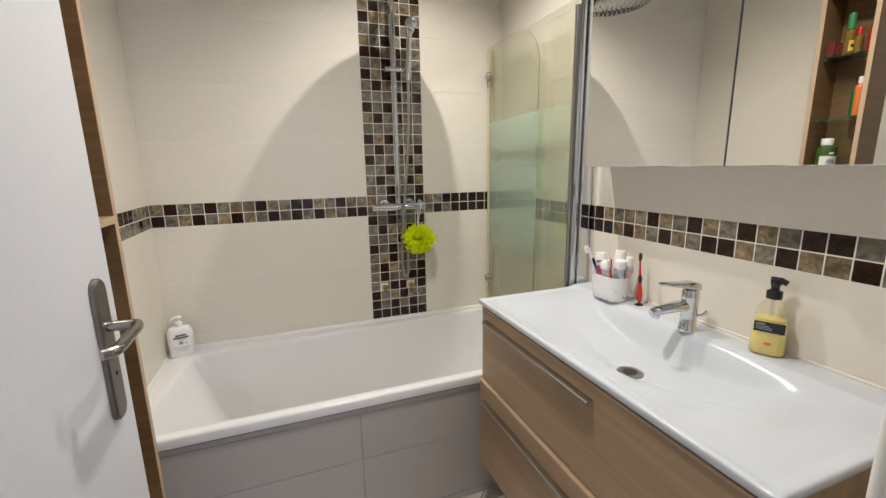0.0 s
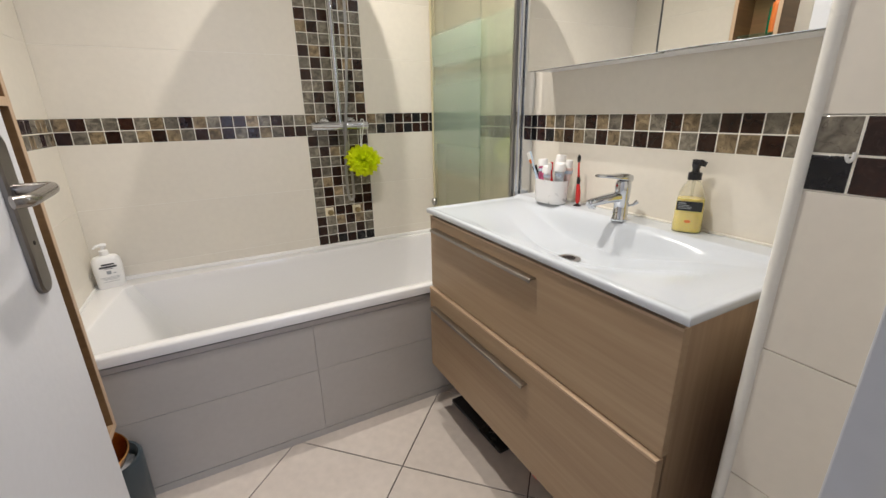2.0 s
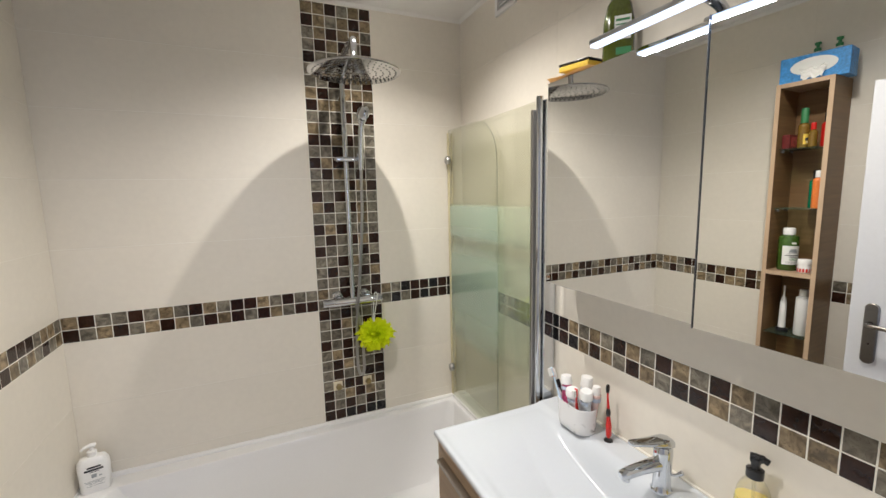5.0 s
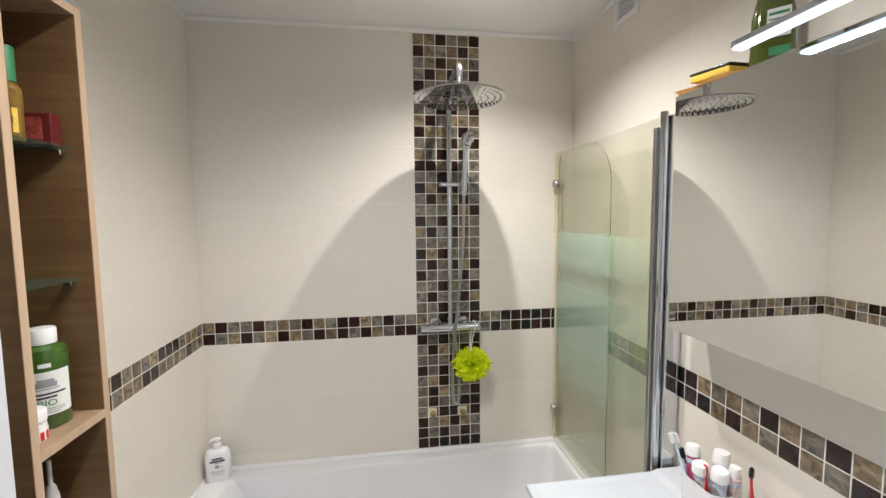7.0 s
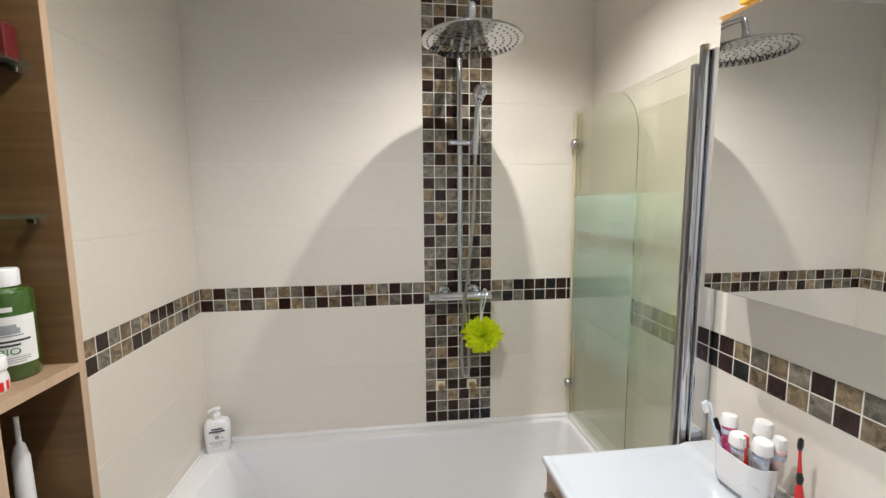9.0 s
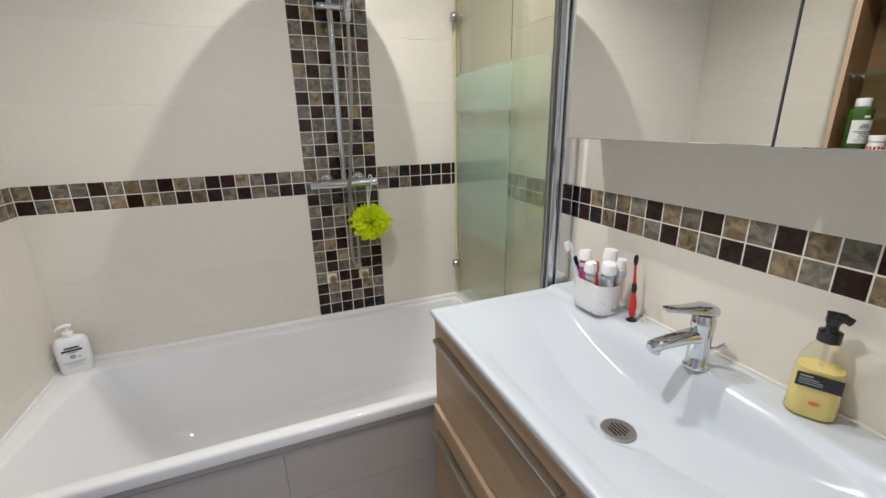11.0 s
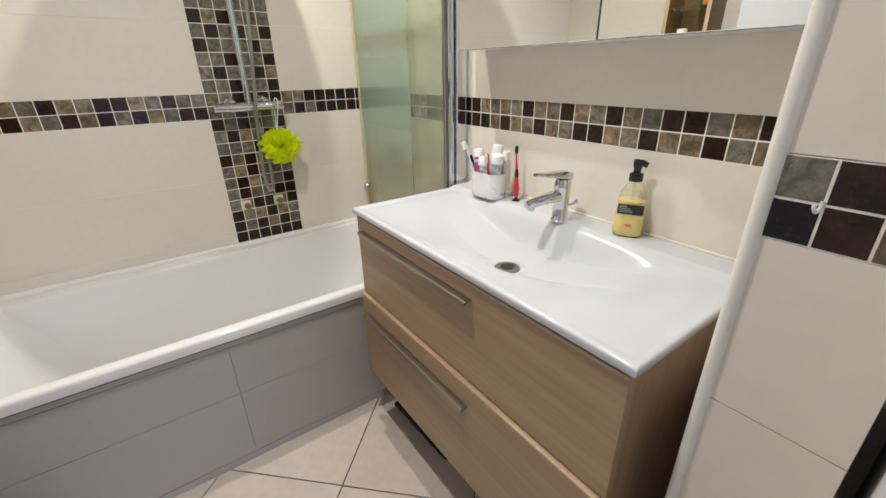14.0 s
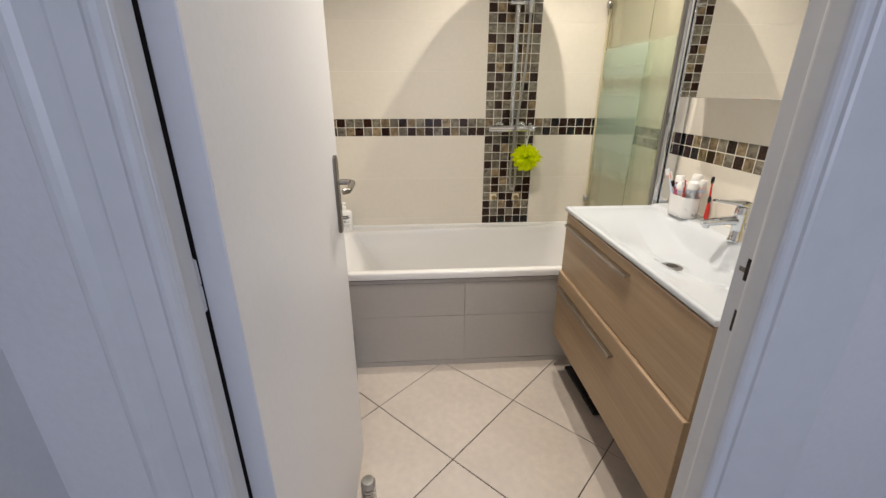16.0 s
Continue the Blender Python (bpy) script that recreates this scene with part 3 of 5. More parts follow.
def tub_ring(x0, x1, y0, y1, r, z, cut=0.0):
    """Rounded inner outline whose back corner at the sloped end is cut off for a small shelf."""
    ring = rrect(x0, x1, y0, y1, r, z, 8)
    out = []
    for x, y, zz in ring:
        over = (y - y1) - (x - x0) * 1.1 + cut
        if cut and over > 0:
            x, y = x + over * 0.50, y - over * 0.45
        out.append((x, y, zz))
    return out


loops = [rrect(TX0, TX1, TY0, TY1, 0.004, TZ - 0.036, 8), rrect(TX0, TX1, TY0, TY1, 0.006, TZ - 0.009, 8), rrect(TX0 + 0.001, TX1 - 0.001, TY0 + 0.002, TY1 - 0.001, 0.008, TZ - 0.004, 8), rrect(TX0 + 0.004, TX1 - 0.004, TY0 + 0.007, TY1 - 0.003, 0.012, TZ, 8)]
for grow, side, r_, drop_, cut_ in ((-0.005, -0.005, 0.030, 0.0, 0.150), (0.002, 0.001, 0.030, 0.002, 0.150), (0.007, 0.004, 0.032, 0.008, 0.148), (0.018, 0.007, 0.036, 0.030, 0.140), (0.125, 0.026, 0.060, 0.20, 0.09), (0.225, 0.048, 0.09, 0.34, 0.03), (0.275, 0.075, 0.11, 0.385, 0.0), (0.335, 0.12, 0.11, 0.398, 0.0)):
    loops.append(tub_ring(ins[0] + grow, ins[1] - side, ins[2] + side, ins[3] - side, r_, TZ - drop_, cut_))
b = loft(loops, cap0=False)
bmesh.ops.recalc_face_normals(b, faces=b.faces)
part("tub_shell", b, M_ENAMEL, tub, smooth=True)
part("overflow", lathe([(0, 0), (0.032, 0), (0.032, 0.004), (0.026, 0.009), (0, 0.010)], 24), M_CHROME, tub, "chrome overflow cover", smooth=True, at=pose(1.548, 2.04, 0.43, 0, -83, 0))
part("tub_drain", lathe([(0, 0), (0.034, 0), (0.034, 0.002), (0.026, 0.004), (0, 0.004)], 24), M_CHROME, tub, "chrome drain", smooth=True, at=pose(1.32, 2.04, TZ - 0.398))
seal = bmesh.new()
tube([(0.004, BY - 0.004, TZ + 0.002), (RX - 0.004, BY - 0.004, TZ + 0.002)], 0.013, 10, seal)
tube([(0.004, TY0 + 0.01, TZ + 0.001), (0.004, BY - 0.004, TZ + 0.001)], 0.006, 8, seal)
tube([(RX - 0.004, TY0 + 0.01, TZ + 0.001), (RX - 0.004, BY - 0.004, TZ + 0.001)], 0.006, 8, seal)
part("sealant", seal, M_WHITE, tub, "white silicone joint along the tiles", smooth=True)

apron = structure("wall_bath_panel", box(0.0, RX, 1.693, 1.72, 0, TZ - 0.03), M_GREIGE_GROUT, "low grouted wall in front of the bathtub")


# ---- basin unit ----
VX, VY0, VY1, VZ = 1.202, 0.629, 1.616, 0.887
unit = thing("vanity_unit", (VX, VY0, 0.22), "wall-hung pale oak basin unit with two long drawers", "vanity unit")
W, D = VY1 - VY0, RX - VX
vb = box(0.022, D - 0.004, 0.004, 0.022, 0.0, 0.650, 0.001)
box(0.022, D - 0.004, W - 0.022, W - 0.004, 0.0, 0.650, 0.001, bm=vb)
box(0.022, D - 0.004, 0.0221, W - 0.0221, 0.0, 0.54, bm=vb)
box(0.022, 0.040, 0.0221, W - 0.0221, 0.5401, 0.636, bm=vb)
part("body", vb, M_OAKX, unit)
for z0, z1, hz, pull in ((0.357, 0.636, 0.591, 0.0), (0.004, 0.350, 0.278, -0.010)):
    dr = part("drawer_front", box(0.0, 0.021, 0.002, W - 0.002, z0, z1, 0.0015), M_OAK, unit, "pale oak drawer front", at=pose(pull, 0, 0))
    part("top_edge", box(-0.0015, 0.020, 0.003, W - 0.003, z1 - 0.004, z1 + 0.003, 0.001), M_EDGE, dr, "lighter oak edge band")
    hb = bmesh.new()
    loft([[(-0.0005, y, hz + 0.008), (-0.018, y, hz + 0.008), (-0.0215, y, hz + 0.006), (-0.022, y, hz + 0.003), (-0.022, y, hz - 0.003), (-0.0195, y, hz - 0.003), (-0.0190, y, hz + 0.003), (-0.0005, y, hz + 0.004)] for y in (0.386, 0.945)], bm=hb)
    bmesh.ops.recalc_face_normals(hb, faces=hb.faces)
    part("handle", hb, M_GRIP, dr, "long brushed steel grip profile")

basin = thing("washbasin", (VX - 0.004, VY0 - 0.004, VZ - 0.018), "glossy white one-piece basin top with a shallow curved bowl", "washbasin")
NX, NY = 72, 110
BW, BD = W + 0.008, RX - VX + 0.002


def ss(a, b_, v):
    t = min(1.0, max(0.0, (v - a) / (b_ - a)))
    return t * t * (3 - 2 * t)


def bowl(u, v):
    """Drop of the basin at u from the front edge and v from the end by the door."""
    c = BW - v
    ledge = 0.007 * ss(0.392, 0.418, u)
    front = 0.020 + 0.075 * abs((v - 0.50) / 0.5) ** 2
    fu = min(1.0, max(0.0, (u - front) / 0.19)) ** 1.2 * 0.86 + 0.14 * ss(0.015, 0.06, u)
    bu = 1 - ss(0.352, 0.402, u)
    sv = ss(0.02, 0.46, v) * ss(0.03, 0.42, c)
    return -ledge + 0.004 * ss(0.008, 0.02, u) * (1 - ss(0.402, 0.415, u)) * ss(0.008, 0.02, v) * ss(0.008, 0.02, c) + 0.081 * fu * bu * sv


bm = bmesh.new()
DRAIN = (1.397, 1.100)
du, dv = DRAIN[0] - (VX - 0.004), DRAIN[1] - (VY0 - 0.004)


def dished(u, v):
    """The bowl with a level seat for the drain."""
    k = ss(0.036, 0.062, math.hypot(u - du, v - dv))
    return bowl(u, v) * k + bowl(du, dv) * (1 - k)


grid = [[bm.verts.new((BD * i / NX, BW * j / NY, 0.018 - dished(BD * i / NX, BW * j / NY))) for j in range(NY + 1)] for i in range(NX + 1)]
for i in range(NX):
    for j in range(NY):
        bm.faces.new((grid[i][j], grid[i + 1][j], grid[i + 1][j + 1], grid[i][j + 1]))
rim = [grid[i][0] for i in range(NX + 1)] + [grid[NX][j] for j in range(1, NY + 1)] + [grid[i][NY] for i in range(NX - 1, -1, -1)] + [grid[0][j] for j in range(NY - 1, 0, -1)]
edge_of = {v: (v.co.x, v.co.y) for v in rim}
for out_, z in ((0.0025, 0.0172), (0.0045, 0.0150), (0.0052, 0.0120), (0.0052, 0.0040), (0.0040, 0.0)):
    low = []
    for v in rim:
        px, py = edge_of[v]
        gx = -out_ if px < 0.003 else 0.0
        gy = -out_ if py < 0.003 else (out_ if py > BW - 0.003 else 0.0)
        w_ = bm.verts.new((px + gx, py + gy, z))
        edge_of[w_] = (px, py)
        low.append(w_)
    for i in range(len(rim)):
        j = (i + 1) % len(rim)
        bm.faces.new((rim[i], low[i], low[j], rim[j]))
    rim = low
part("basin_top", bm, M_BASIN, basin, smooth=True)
dz = 0.018 - bowl(du, dv)
dr = part("drain", lathe([(0, -0.003), (0.033, -0.003), (0.034, 0.0015), (0.030, 0.003), (0.025, 0.0022), (0, 0.0022)], 28), M_BRUSHED, basin, "steel drain with a slotted grid", smooth=True, at=pose(du, dv, dz + 0.0018))
for k in range(5):
    h = 0.019 - 0.0035 * abs(k - 2)
    part("slot", box(-0.0016, 0.0016, -h, h, 0.0026, 0.0032), M_HOLE, dr, at=pose((k - 2) * 0.0075, 0, 0, 0, 0, 0))
part("sealant", box(BD - 0.006, BD + 0.0018, 0.0, BW, 0.0235, 0.031, 0.002), M_OFFW, basin, "cream silicone joint along the wall")

# tap
tap = thing("basin_mixer_tap", (1.614, 1.114, VZ + 0.0065), "chrome single-lever basin mixer on the basin ledge", "tap", rz=-12)
part("tap_body", lathe([(0, 0), (0.027, 0), (0.027, 0.004), (0.0235, 0.008), (0.0225, 0.05), (0.0235, 0.085), (0.0245, 0.10), (0.0235, 0.118), (0.020, 0.124), (0, 0.126)], 28), M_CHROME, tap, smooth=True)


def flat_bar(stations, seg=4):
    """Bar along -x with a rounded rectangular section: x, z, half width, half height."""
    lp = []
    for x, z, hw, hh in stations:
        lp.append([(x, p[0], z + p[1]) for p in rrect(-hw, hw, -hh, hh, min(hw, hh) * 0.75, 0, seg)])
    q = loft(lp)
    bmesh.ops.recalc_face_normals(q, faces=q.faces)
    return q


part("spout", flat_bar([(0.0, 0.074, 0.019, 0.016), (-0.03, 0.075, 0.0175, 0.015), (-0.07, 0.070, 0.016, 0.0125), (-0.105, 0.064, 0.015, 0.0115), (-0.124, 0.060, 0.013, 0.010), (-0.128, 0.059, 0.009, 0.007)]), M_CHROME, tap, smooth=True)
part("aerator", lathe([(0, 0), (0.0115, 0), (0.0125, 0.010), (0.0, 0.012)], 18), M_CHROME, tap, smooth=True, at=pose(-0.112, 0, 0.044, 0, 8, 0))
part("lever", flat_bar([(0.025, 0.126, 0.012, 0.006), (0.020, 0.131, 0.019, 0.011), (0.0, 0.135, 0.022, 0.012), (-0.02, 0.137, 0.020, 0.009), (-0.045, 0.139, 0.017, 0.006), (-0.075, 0.142, 0.0145, 0.0045), (-0.098, 0.144, 0.012, 0.004), (-0.104, 0.144, 0.008, 0.003)]), M_CHROME, tap, "flat chrome lever", smooth=True)
part("marker_dot", lathe([(0, 0), (0.0035, 0), (0.0035, 0.001), (0, 0.0012)], 14), M_RED, tap, "red hot-water marker", at=pose(-0.0240, 0, 0.110, 0, -90, 0))
part("waste_knob", tube([(0.016, -0.012, 0.046), (0.026, -0.022, 0.050), (0.031, -0.027, 0.056), (0.036, -0.032, 0.062)], [0.0035, 0.004, 0.006, 0.0065], 10), M_CHROME, tap, "chrome pop-up waste knob", smooth=True)


tap.scale = (0.94, 0.94, 0.98)

# ---- mirror cabinet ----
MX, MY0, MY1, MZ0, MZ1, SEAM = 1.586, 0.568, 1.557, 1.356, 1.997, 1.028
cabinet = thing("mirror_cabinet", (MX, MY0, MZ0), "wall-hung cabinet with two mirrored doors above the basin", "mirror cabinet")
part("cabinet_body", box(0.022, RX - MX - 0.001, 0.001, MY1 - MY0 - 0.001, 0.001, MZ1 - MZ0 - 0.001, 0.001), M_WHITE, cabinet, "white carcass")


def mirror_door(y_hinge, y_free, ajar):
    w = y_free - y_hinge
    d = part("mirror_door", box(0.004, 0.020, min(0, w), max(0, w), 0, MZ1 - MZ0, 0.0008), M_MEDGE, cabinet, "mirrored door", at=pose(0, y_hinge - MY0, 0, 0, 0, ajar))
    s_ = 1 if w > 0 else -1
    if ajar:
        part("edge_profile", box(-0.0022, 0.020, w - s_ * 0.0005, w + s_ * 0.0022, 0, MZ1 - MZ0, 0.0004), M_DARKEDGE, d, "dark bevelled edge") if s_ > 0 else None
    part("mirror_glass", box(0.000, 0.004, min(0, w) + 0.0005, max(0, w) - 0.0005, 0.0005, MZ1 - MZ0 - 0.0005, 0.0012, 1), M_MIRROR, d, "silvered mirror pane")
    return d


mirror_door(MY1, SEAM + 0.003, 0.0)
mirror_door(MY0, SEAM - 0.003, MIRROR_AJAR)

lampbar = thing("mirror_lamp", (1.507, 1.03, 2.012), "slim chrome mirror lamp with a bright white diffuser on an arm", "mirror lamp")
part("housing", box(-0.014, 0.014, -0.25, 0.25, 0.0, 0.012, 0.002), M_CHROME, lampbar)
part("diffuser", box(-0.012, 0.012, -0.248, 0.248, -0.006, -0.0002, 0.002), M_LED, lampbar, "glowing white diffuser strip")
arm = tube(smooth_line([(0.0, 0.0, 0.014), (0.035, 0.0, 0.022), (0.09, 0.0, 0.010), (0.12, 0.0, -0.014)], 5), 0.007, 10, squash=1.6)
part("arm", arm, M_CHROME, lampbar, smooth=True)
part("bracket", box(0.095, 0.16, -0.035, 0.035, -0.0145, -0.001, 0.002), M_CHROME, lampbar)

# ---- shower screen ----
GX = 1.625
screen = thing("shower_screen", (GX, 1.655, TZ), "folding glass shower screen with frosted bands and a chrome profile", "shower screen")
SH = 1.972 - TZ
BANDS = [(1.44, 1.608), (1.01, 1.386)]


def pane(name, y0, y1, x, corner, parent):
    """Glass leaf with one rounded top corner; the outline runs in y and z."""
    pts = [(y0, 0.018), (y1, 0.018), (y1, SH)]
    r = corner
    if r > 0:
        pts += [(y0 + r * (1 - math.sin(a)), SH - r * 0.95 * (1 - math.cos(a))) for a in (radians(90 * k / 12) for k in range(13))]
    else:
        pts += [(y0, SH)]
    b = bmesh.new()
    f0 = [b.verts.new((x, p[0], p[1])) for p in pts]
    f1 = [b.verts.new((x + 0.005, p[0], p[1])) for p in pts]
    b.faces.new(f0)
    b.faces.new(f1[::-1])
    g = part(name, b, M_GLASS if corner else M_GLASS_FIXED, parent, "clear glass leaf with soft frosted bands")
    e = bmesh.new()
    f0 = [e.verts.new((x + 0.0012, p[0], p[1])) for p in pts]
    f1 = [e.verts.new((x + 0.0034, p[0], p[1])) for p in pts]
    for i in range(len(pts) - (1 if corner else 0)):
        j = (i + 1) % len(pts)
        e.faces.new((f0[i], f0[j], f1[j], f1[i]))
    if corner:
        for z0, z1 in ((0.018, BANDS[1][0] - TZ), (BANDS[1][1] - TZ, BANDS[0][0] - TZ), (BANDS[0][1] - TZ, pts[-1][1])):
            v = [e.verts.new(p) for p in ((x + 0.0012, y0, z0), (x + 0.0034, y0, z0), (x + 0.0034, y0, z1), (x + 0.0012, y0, z1))]
            e.faces.new(v)
    part("glass_edge", e, M_GEDGE if corner else M_GLASS_FIXED, g, "dark green cut edge" if corner else "")
    return g


pane("fixed_leaf", 0.03, 0.725, 0.006, 0.0, screen)
pane("folded_leaf", 0.262, 0.730, -0.012, 0.19, screen)
part("wall_profile", box(0.020, 0.070, -0.014, 0.012, 0.004, SH + 0.002, 0.003), M_CHROME, screen, "chrome wall profile")
part("pivot_post", tube([(0.008, 0.006, 0.004), (0.008, 0.006, SH + 0.012)], 0.0125, 18), M_CHROME, screen, "round chrome pivot post", smooth=True)
part("side_profile", box(-0.010, 0.014, 0.019, 0.034, 0.02, SH - 0.03, 0.003), M_BRUSHED, screen, "slim chrome clamp profile")
for x in (-0.013, 0.006):
    part("edge_seal", box(x - 0.001, x + 0.007, 0.726, 0.742, 0.02, SH - 0.01, 0.002), M_SEAL, screen, "yellowed plastic edge seal")
part("bottom_seal", box(-0.014, 0.014, 0.03, 0.728, 0.001, 0.02, 0.003), M_WHITE, screen, "soft bottom seal")
for z in (1.825, 0.735):
    k = lathe([(0, 0), (0.019, 0), (0.021, 0.004), (0.021, 0.016), (0.017, 0.021), (0, 0.022)], 22)
    part("hinge_knob", k, M_BRUSHED, screen, "round steel hinge", smooth=True, at=pose(-0.014, 0.712, z - TZ, 0, -90, 0))

# ---- shower column ----
CX = 1.090
col = thing("shower_column", (CX, BY, 1.17), "chrome shower column with thermostatic bar, rain head and hand shower", "shower column")
part("thermostat_bar", tube([(-0.138, -0.058, 0), (-0.134, -0.058, 0), (-0.092, -0.058, 0), (-0.090, -0.058, 0), (0.090, -0.058, 0), (0.092, -0.058, 0), (0.134, -0.058, 0), (0.138, -0.058, 0)], [0.015, 0.019, 0.019, 0.021, 0.021, 0.019, 0.019, 0.015], 20), M_CHROME, col, "chrome thermostatic mixer bar", smooth=True)
for x in (-0.065, 0.065):
    part("wall_union", lathe([(0, 0), (0.030, 0), (0.030, 0.006), (0.020, 0.018), (0.014, 0.02), (0.014, 0.06), (0, 0.06)], 20), M_CHROME, col, smooth=True, at=pose(x, 0, 0.012, 90, 0, 0))
rise = smooth_line([(-0.002, -0.060, 0.015), (-0.002, -0.060, 0.50), (-0.002, -0.060, 0.90), (-0.002, -0.064, 1.02), (-0.003, -0.100, 1.065), (-0.006, -0.20, 1.075), (-0.008, -0.335, 1.068), (-0.009, -0.362, 1.045), (-0.010, -0.366, 0.980)], 6)
part("riser_pipe", tube(rise, 0.0115, 14), M_CHROME, col, "chrome riser and arm", smooth=True)
part("wall_bracket", tube([(0, 0, 0.93), (0, -0.055, 0.93)], [0.017, 0.013], 14), M_CHROME, col, smooth=True)
head = part("rain_head", lathe([(0, -0.004), (0.165, -0.004), (0.170, -0.001), (0.170, 0.002), (0.163, 0.005), (0.05, 0.010), (0.02, 0.018), (0.016, 0.034), (0, 0.036)], 56), M_HEAD, col, "wide round chrome rain head", smooth=True, at=pose(-0.010, -0.366, 0.943, 0, 0, 0))
nz = bmesh.new()
for k, r in enumerate((0.03, 0.055, 0.08, 0.105, 0.13, 0.152)):
    n_ = 8 + 7 * k
    for i in range(n_):
        a = 2 * math.pi * i / n_ + k
        lathe([(0, -0.0054), (0.0032, -0.0053), (0.0036, -0.0038)], 6, (r * math.cos(a), r * math.sin(a)), nz)
tagged(part("nozzles", nz, M_BLK, head, "dark rubber nozzles"), kind="stuff")
part("slide_holder", box(-0.050, 0.066, -0.085, -0.045, 0.640, 0.662, 0.008, 3), M_CHROME, col, "chrome sliding holder", smooth=True)
part("holder_knob", tube([(0.055, -0.06, 0.652), (0.058, -0.105, 0.668)], [0.014, 0.017], 14), M_CHROME, col, smooth=True)
hs = smooth_line([(0.056, -0.10, 0.600), (0.058, -0.105, 0.68), (0.062, -0.110, 0.77), (0.068, -0.118, 0.83)], 5)
part("hand_shower", tube(hs, [0.010] + [0.012] * (len(hs) - 4) + [0.015, 0.020, 0.024], 14), M_CHROME, col, "chrome hand shower handle", smooth=True)
part("hand_shower_head", lathe([(0, -0.012), (0.028, -0.012), (0.034, -0.006), (0.034, 0.004), (0.026, 0.014), (0, 0.018)], 26), M_CHROME, col, smooth=True, at=pose(0.070, -0.126, 0.842, 78, 0, -62))
hose = smooth_line([(0.056, -0.10, 0.600), (0.050, -0.105, 0.40), (0.030, -0.10, 0.15), (0.012, -0.085, -0.05), (0.004, -0.07, -0.22), (0.008, -0.06, -0.335), (0.022, -0.06, -0.365), (0.036, -0.06, -0.33), (0.032, -0.058, -0.15), (0.012, -0.058, -0.018)], 8)
part("hose", tube(hose, 0.0068, 8), M_BRUSHED, col, "ribbed metal shower hose", smooth=True)

# lime shower puff
puff = thing("shower_puff", (1.180, 2.315, 1.000), "lime green mesh shower puff on a white cord from the mixer", "shower puff")
rng = random.Random(4)
pb = bmesh.new()
for k in range(150):
    d = Vector((rng.gauss(0, 1), rng.gauss(0, 1), rng.gauss(0, 1))).normalized()
    side = d.orthogonal().normalized()
    side.rotate(Matrix.Rotation(rng.uniform(0, 6.28), 3, d))
    up2 = d.cross(side)
    r0 = rng.uniform(0.024, 0.058)
    w0 = rng.uniform(0.016, 0.038)
    rows = []
    for a in range(4):
        t = a / 3
        row = []
        for c in range(9):
            s = c / 8 * 2 - 1
            wave = 0.010 * math.sin(s * 8 + k) * t * t
            p = d * (0.010 + r0 * t + 0.006 * math.cos(s * 7 + 2 * k) * t) + side * (s * w0 * (0.3 + t)) + up2 * (wave + 0.010 * t * t * math.sin(k))
            row.append(pb.verts.new((p.x * 1.24, p.y * 0.95, p.z * 1.08)))
        rows.append(row)
    for a in range(3):
        for c in range(8):
            pb.faces.new((rows[a][c], rows[a][c + 1], rows[a + 1][c + 1], rows[a + 1][c]))
part("mesh_ball", pb, M_LIME, puff, smooth=True)
part("cord", tube(smooth_line([(-0.006, 0.0, 0.03), (0.004, 0.012, 0.10), (0.020, 0.010, 0.185), (0.012, 0.03, 0.194), (0.000, 0.016, 0.12), (-0.008, 0.0, 0.03)], 6), 0.0022, 6), M_CORD, puff, "white hanging cord", smooth=True)

# old tap connections
for x in (1.005, 1.150):
    t = thing("pipe_cap", (x, BY, 0.742), "brass hex pipe cap over a beige cover plate in the mosaic", "pipe cap", "capped pipes below the shower")
    part("cover_plate", box(-0.022, 0.022, -0.006, -0.001, -0.022, 0.022, 0.002), M_BEIGE, t, "beige cover plate")
    part("cap", lathe([(0, 0), (0.016, 0), (0.016, 0.012), (0.012, 0.016), (0, 0.017)], 6), M_BRASS, t, "dull brass cap", at=pose(0.004, -0.006, -0.004, 90, 0, 0))

# vent grille
vent = thing("vent_grille", (RX, 1.975, 2.445), "small white plastic air vent near the ceiling", "air vent")
part("backing", box(-0.003, -0.001, -0.055, 0.055, -0.035, 0.035), M_GREYINK, vent)
fb = bmesh.new()
for y0, y1, z0, z1 in ((-0.075, 0.075, 0.035, 0.052), (-0.075, 0.075, -0.052, -0.035), (-0.075, -0.055, -0.035, 0.035), (0.055, 0.075, -0.035, 0.035)):
    box(-0.012, -0.001, y0, y1, z0, z1, 0.001, bm=fb)
part("grille_frame", fb, M_WHITE, vent)
for k in range(6):
    part("slat", box(-0.008, -0.003, -0.055, 0.055, -0.001, 0.001), M_WHITE, vent, at=pose(0, 0, -0.029 + 0.0117 * k, 0, 25, 0))

# recessed ceiling lamps
for k, (x, y) in enumerate(SPOTS):
    s = thing("ceiling_spot", (x, y, CEIL), "small round recessed ceiling lamp with a chrome ring", "ceiling lamp", "recessed ceiling lamps")
    part("ring", lathe([(0.030, 0.0), (0.044, 0.0), (0.042, -0.005), (0.032, -0.006), (0.030, 0.0)], 30), M_CHROME, s, smooth=True)


# ---- tall open shelf unit on the side wall ----
SHX, SHY0, SHY1, SHZ0, SHZ1 = 0.180, 1.292, 1.498, 0.430, 2.112
shelf_unit = thing("shelf_unit", (0.001, SHY0, SHZ0), "tall narrow oak shelf unit with wooden and glass shelves holding toiletries", "shelf unit")
SW, SH_, SD = SHY1 - SHY0, SHZ1 - SHZ0, SHX - 0.001
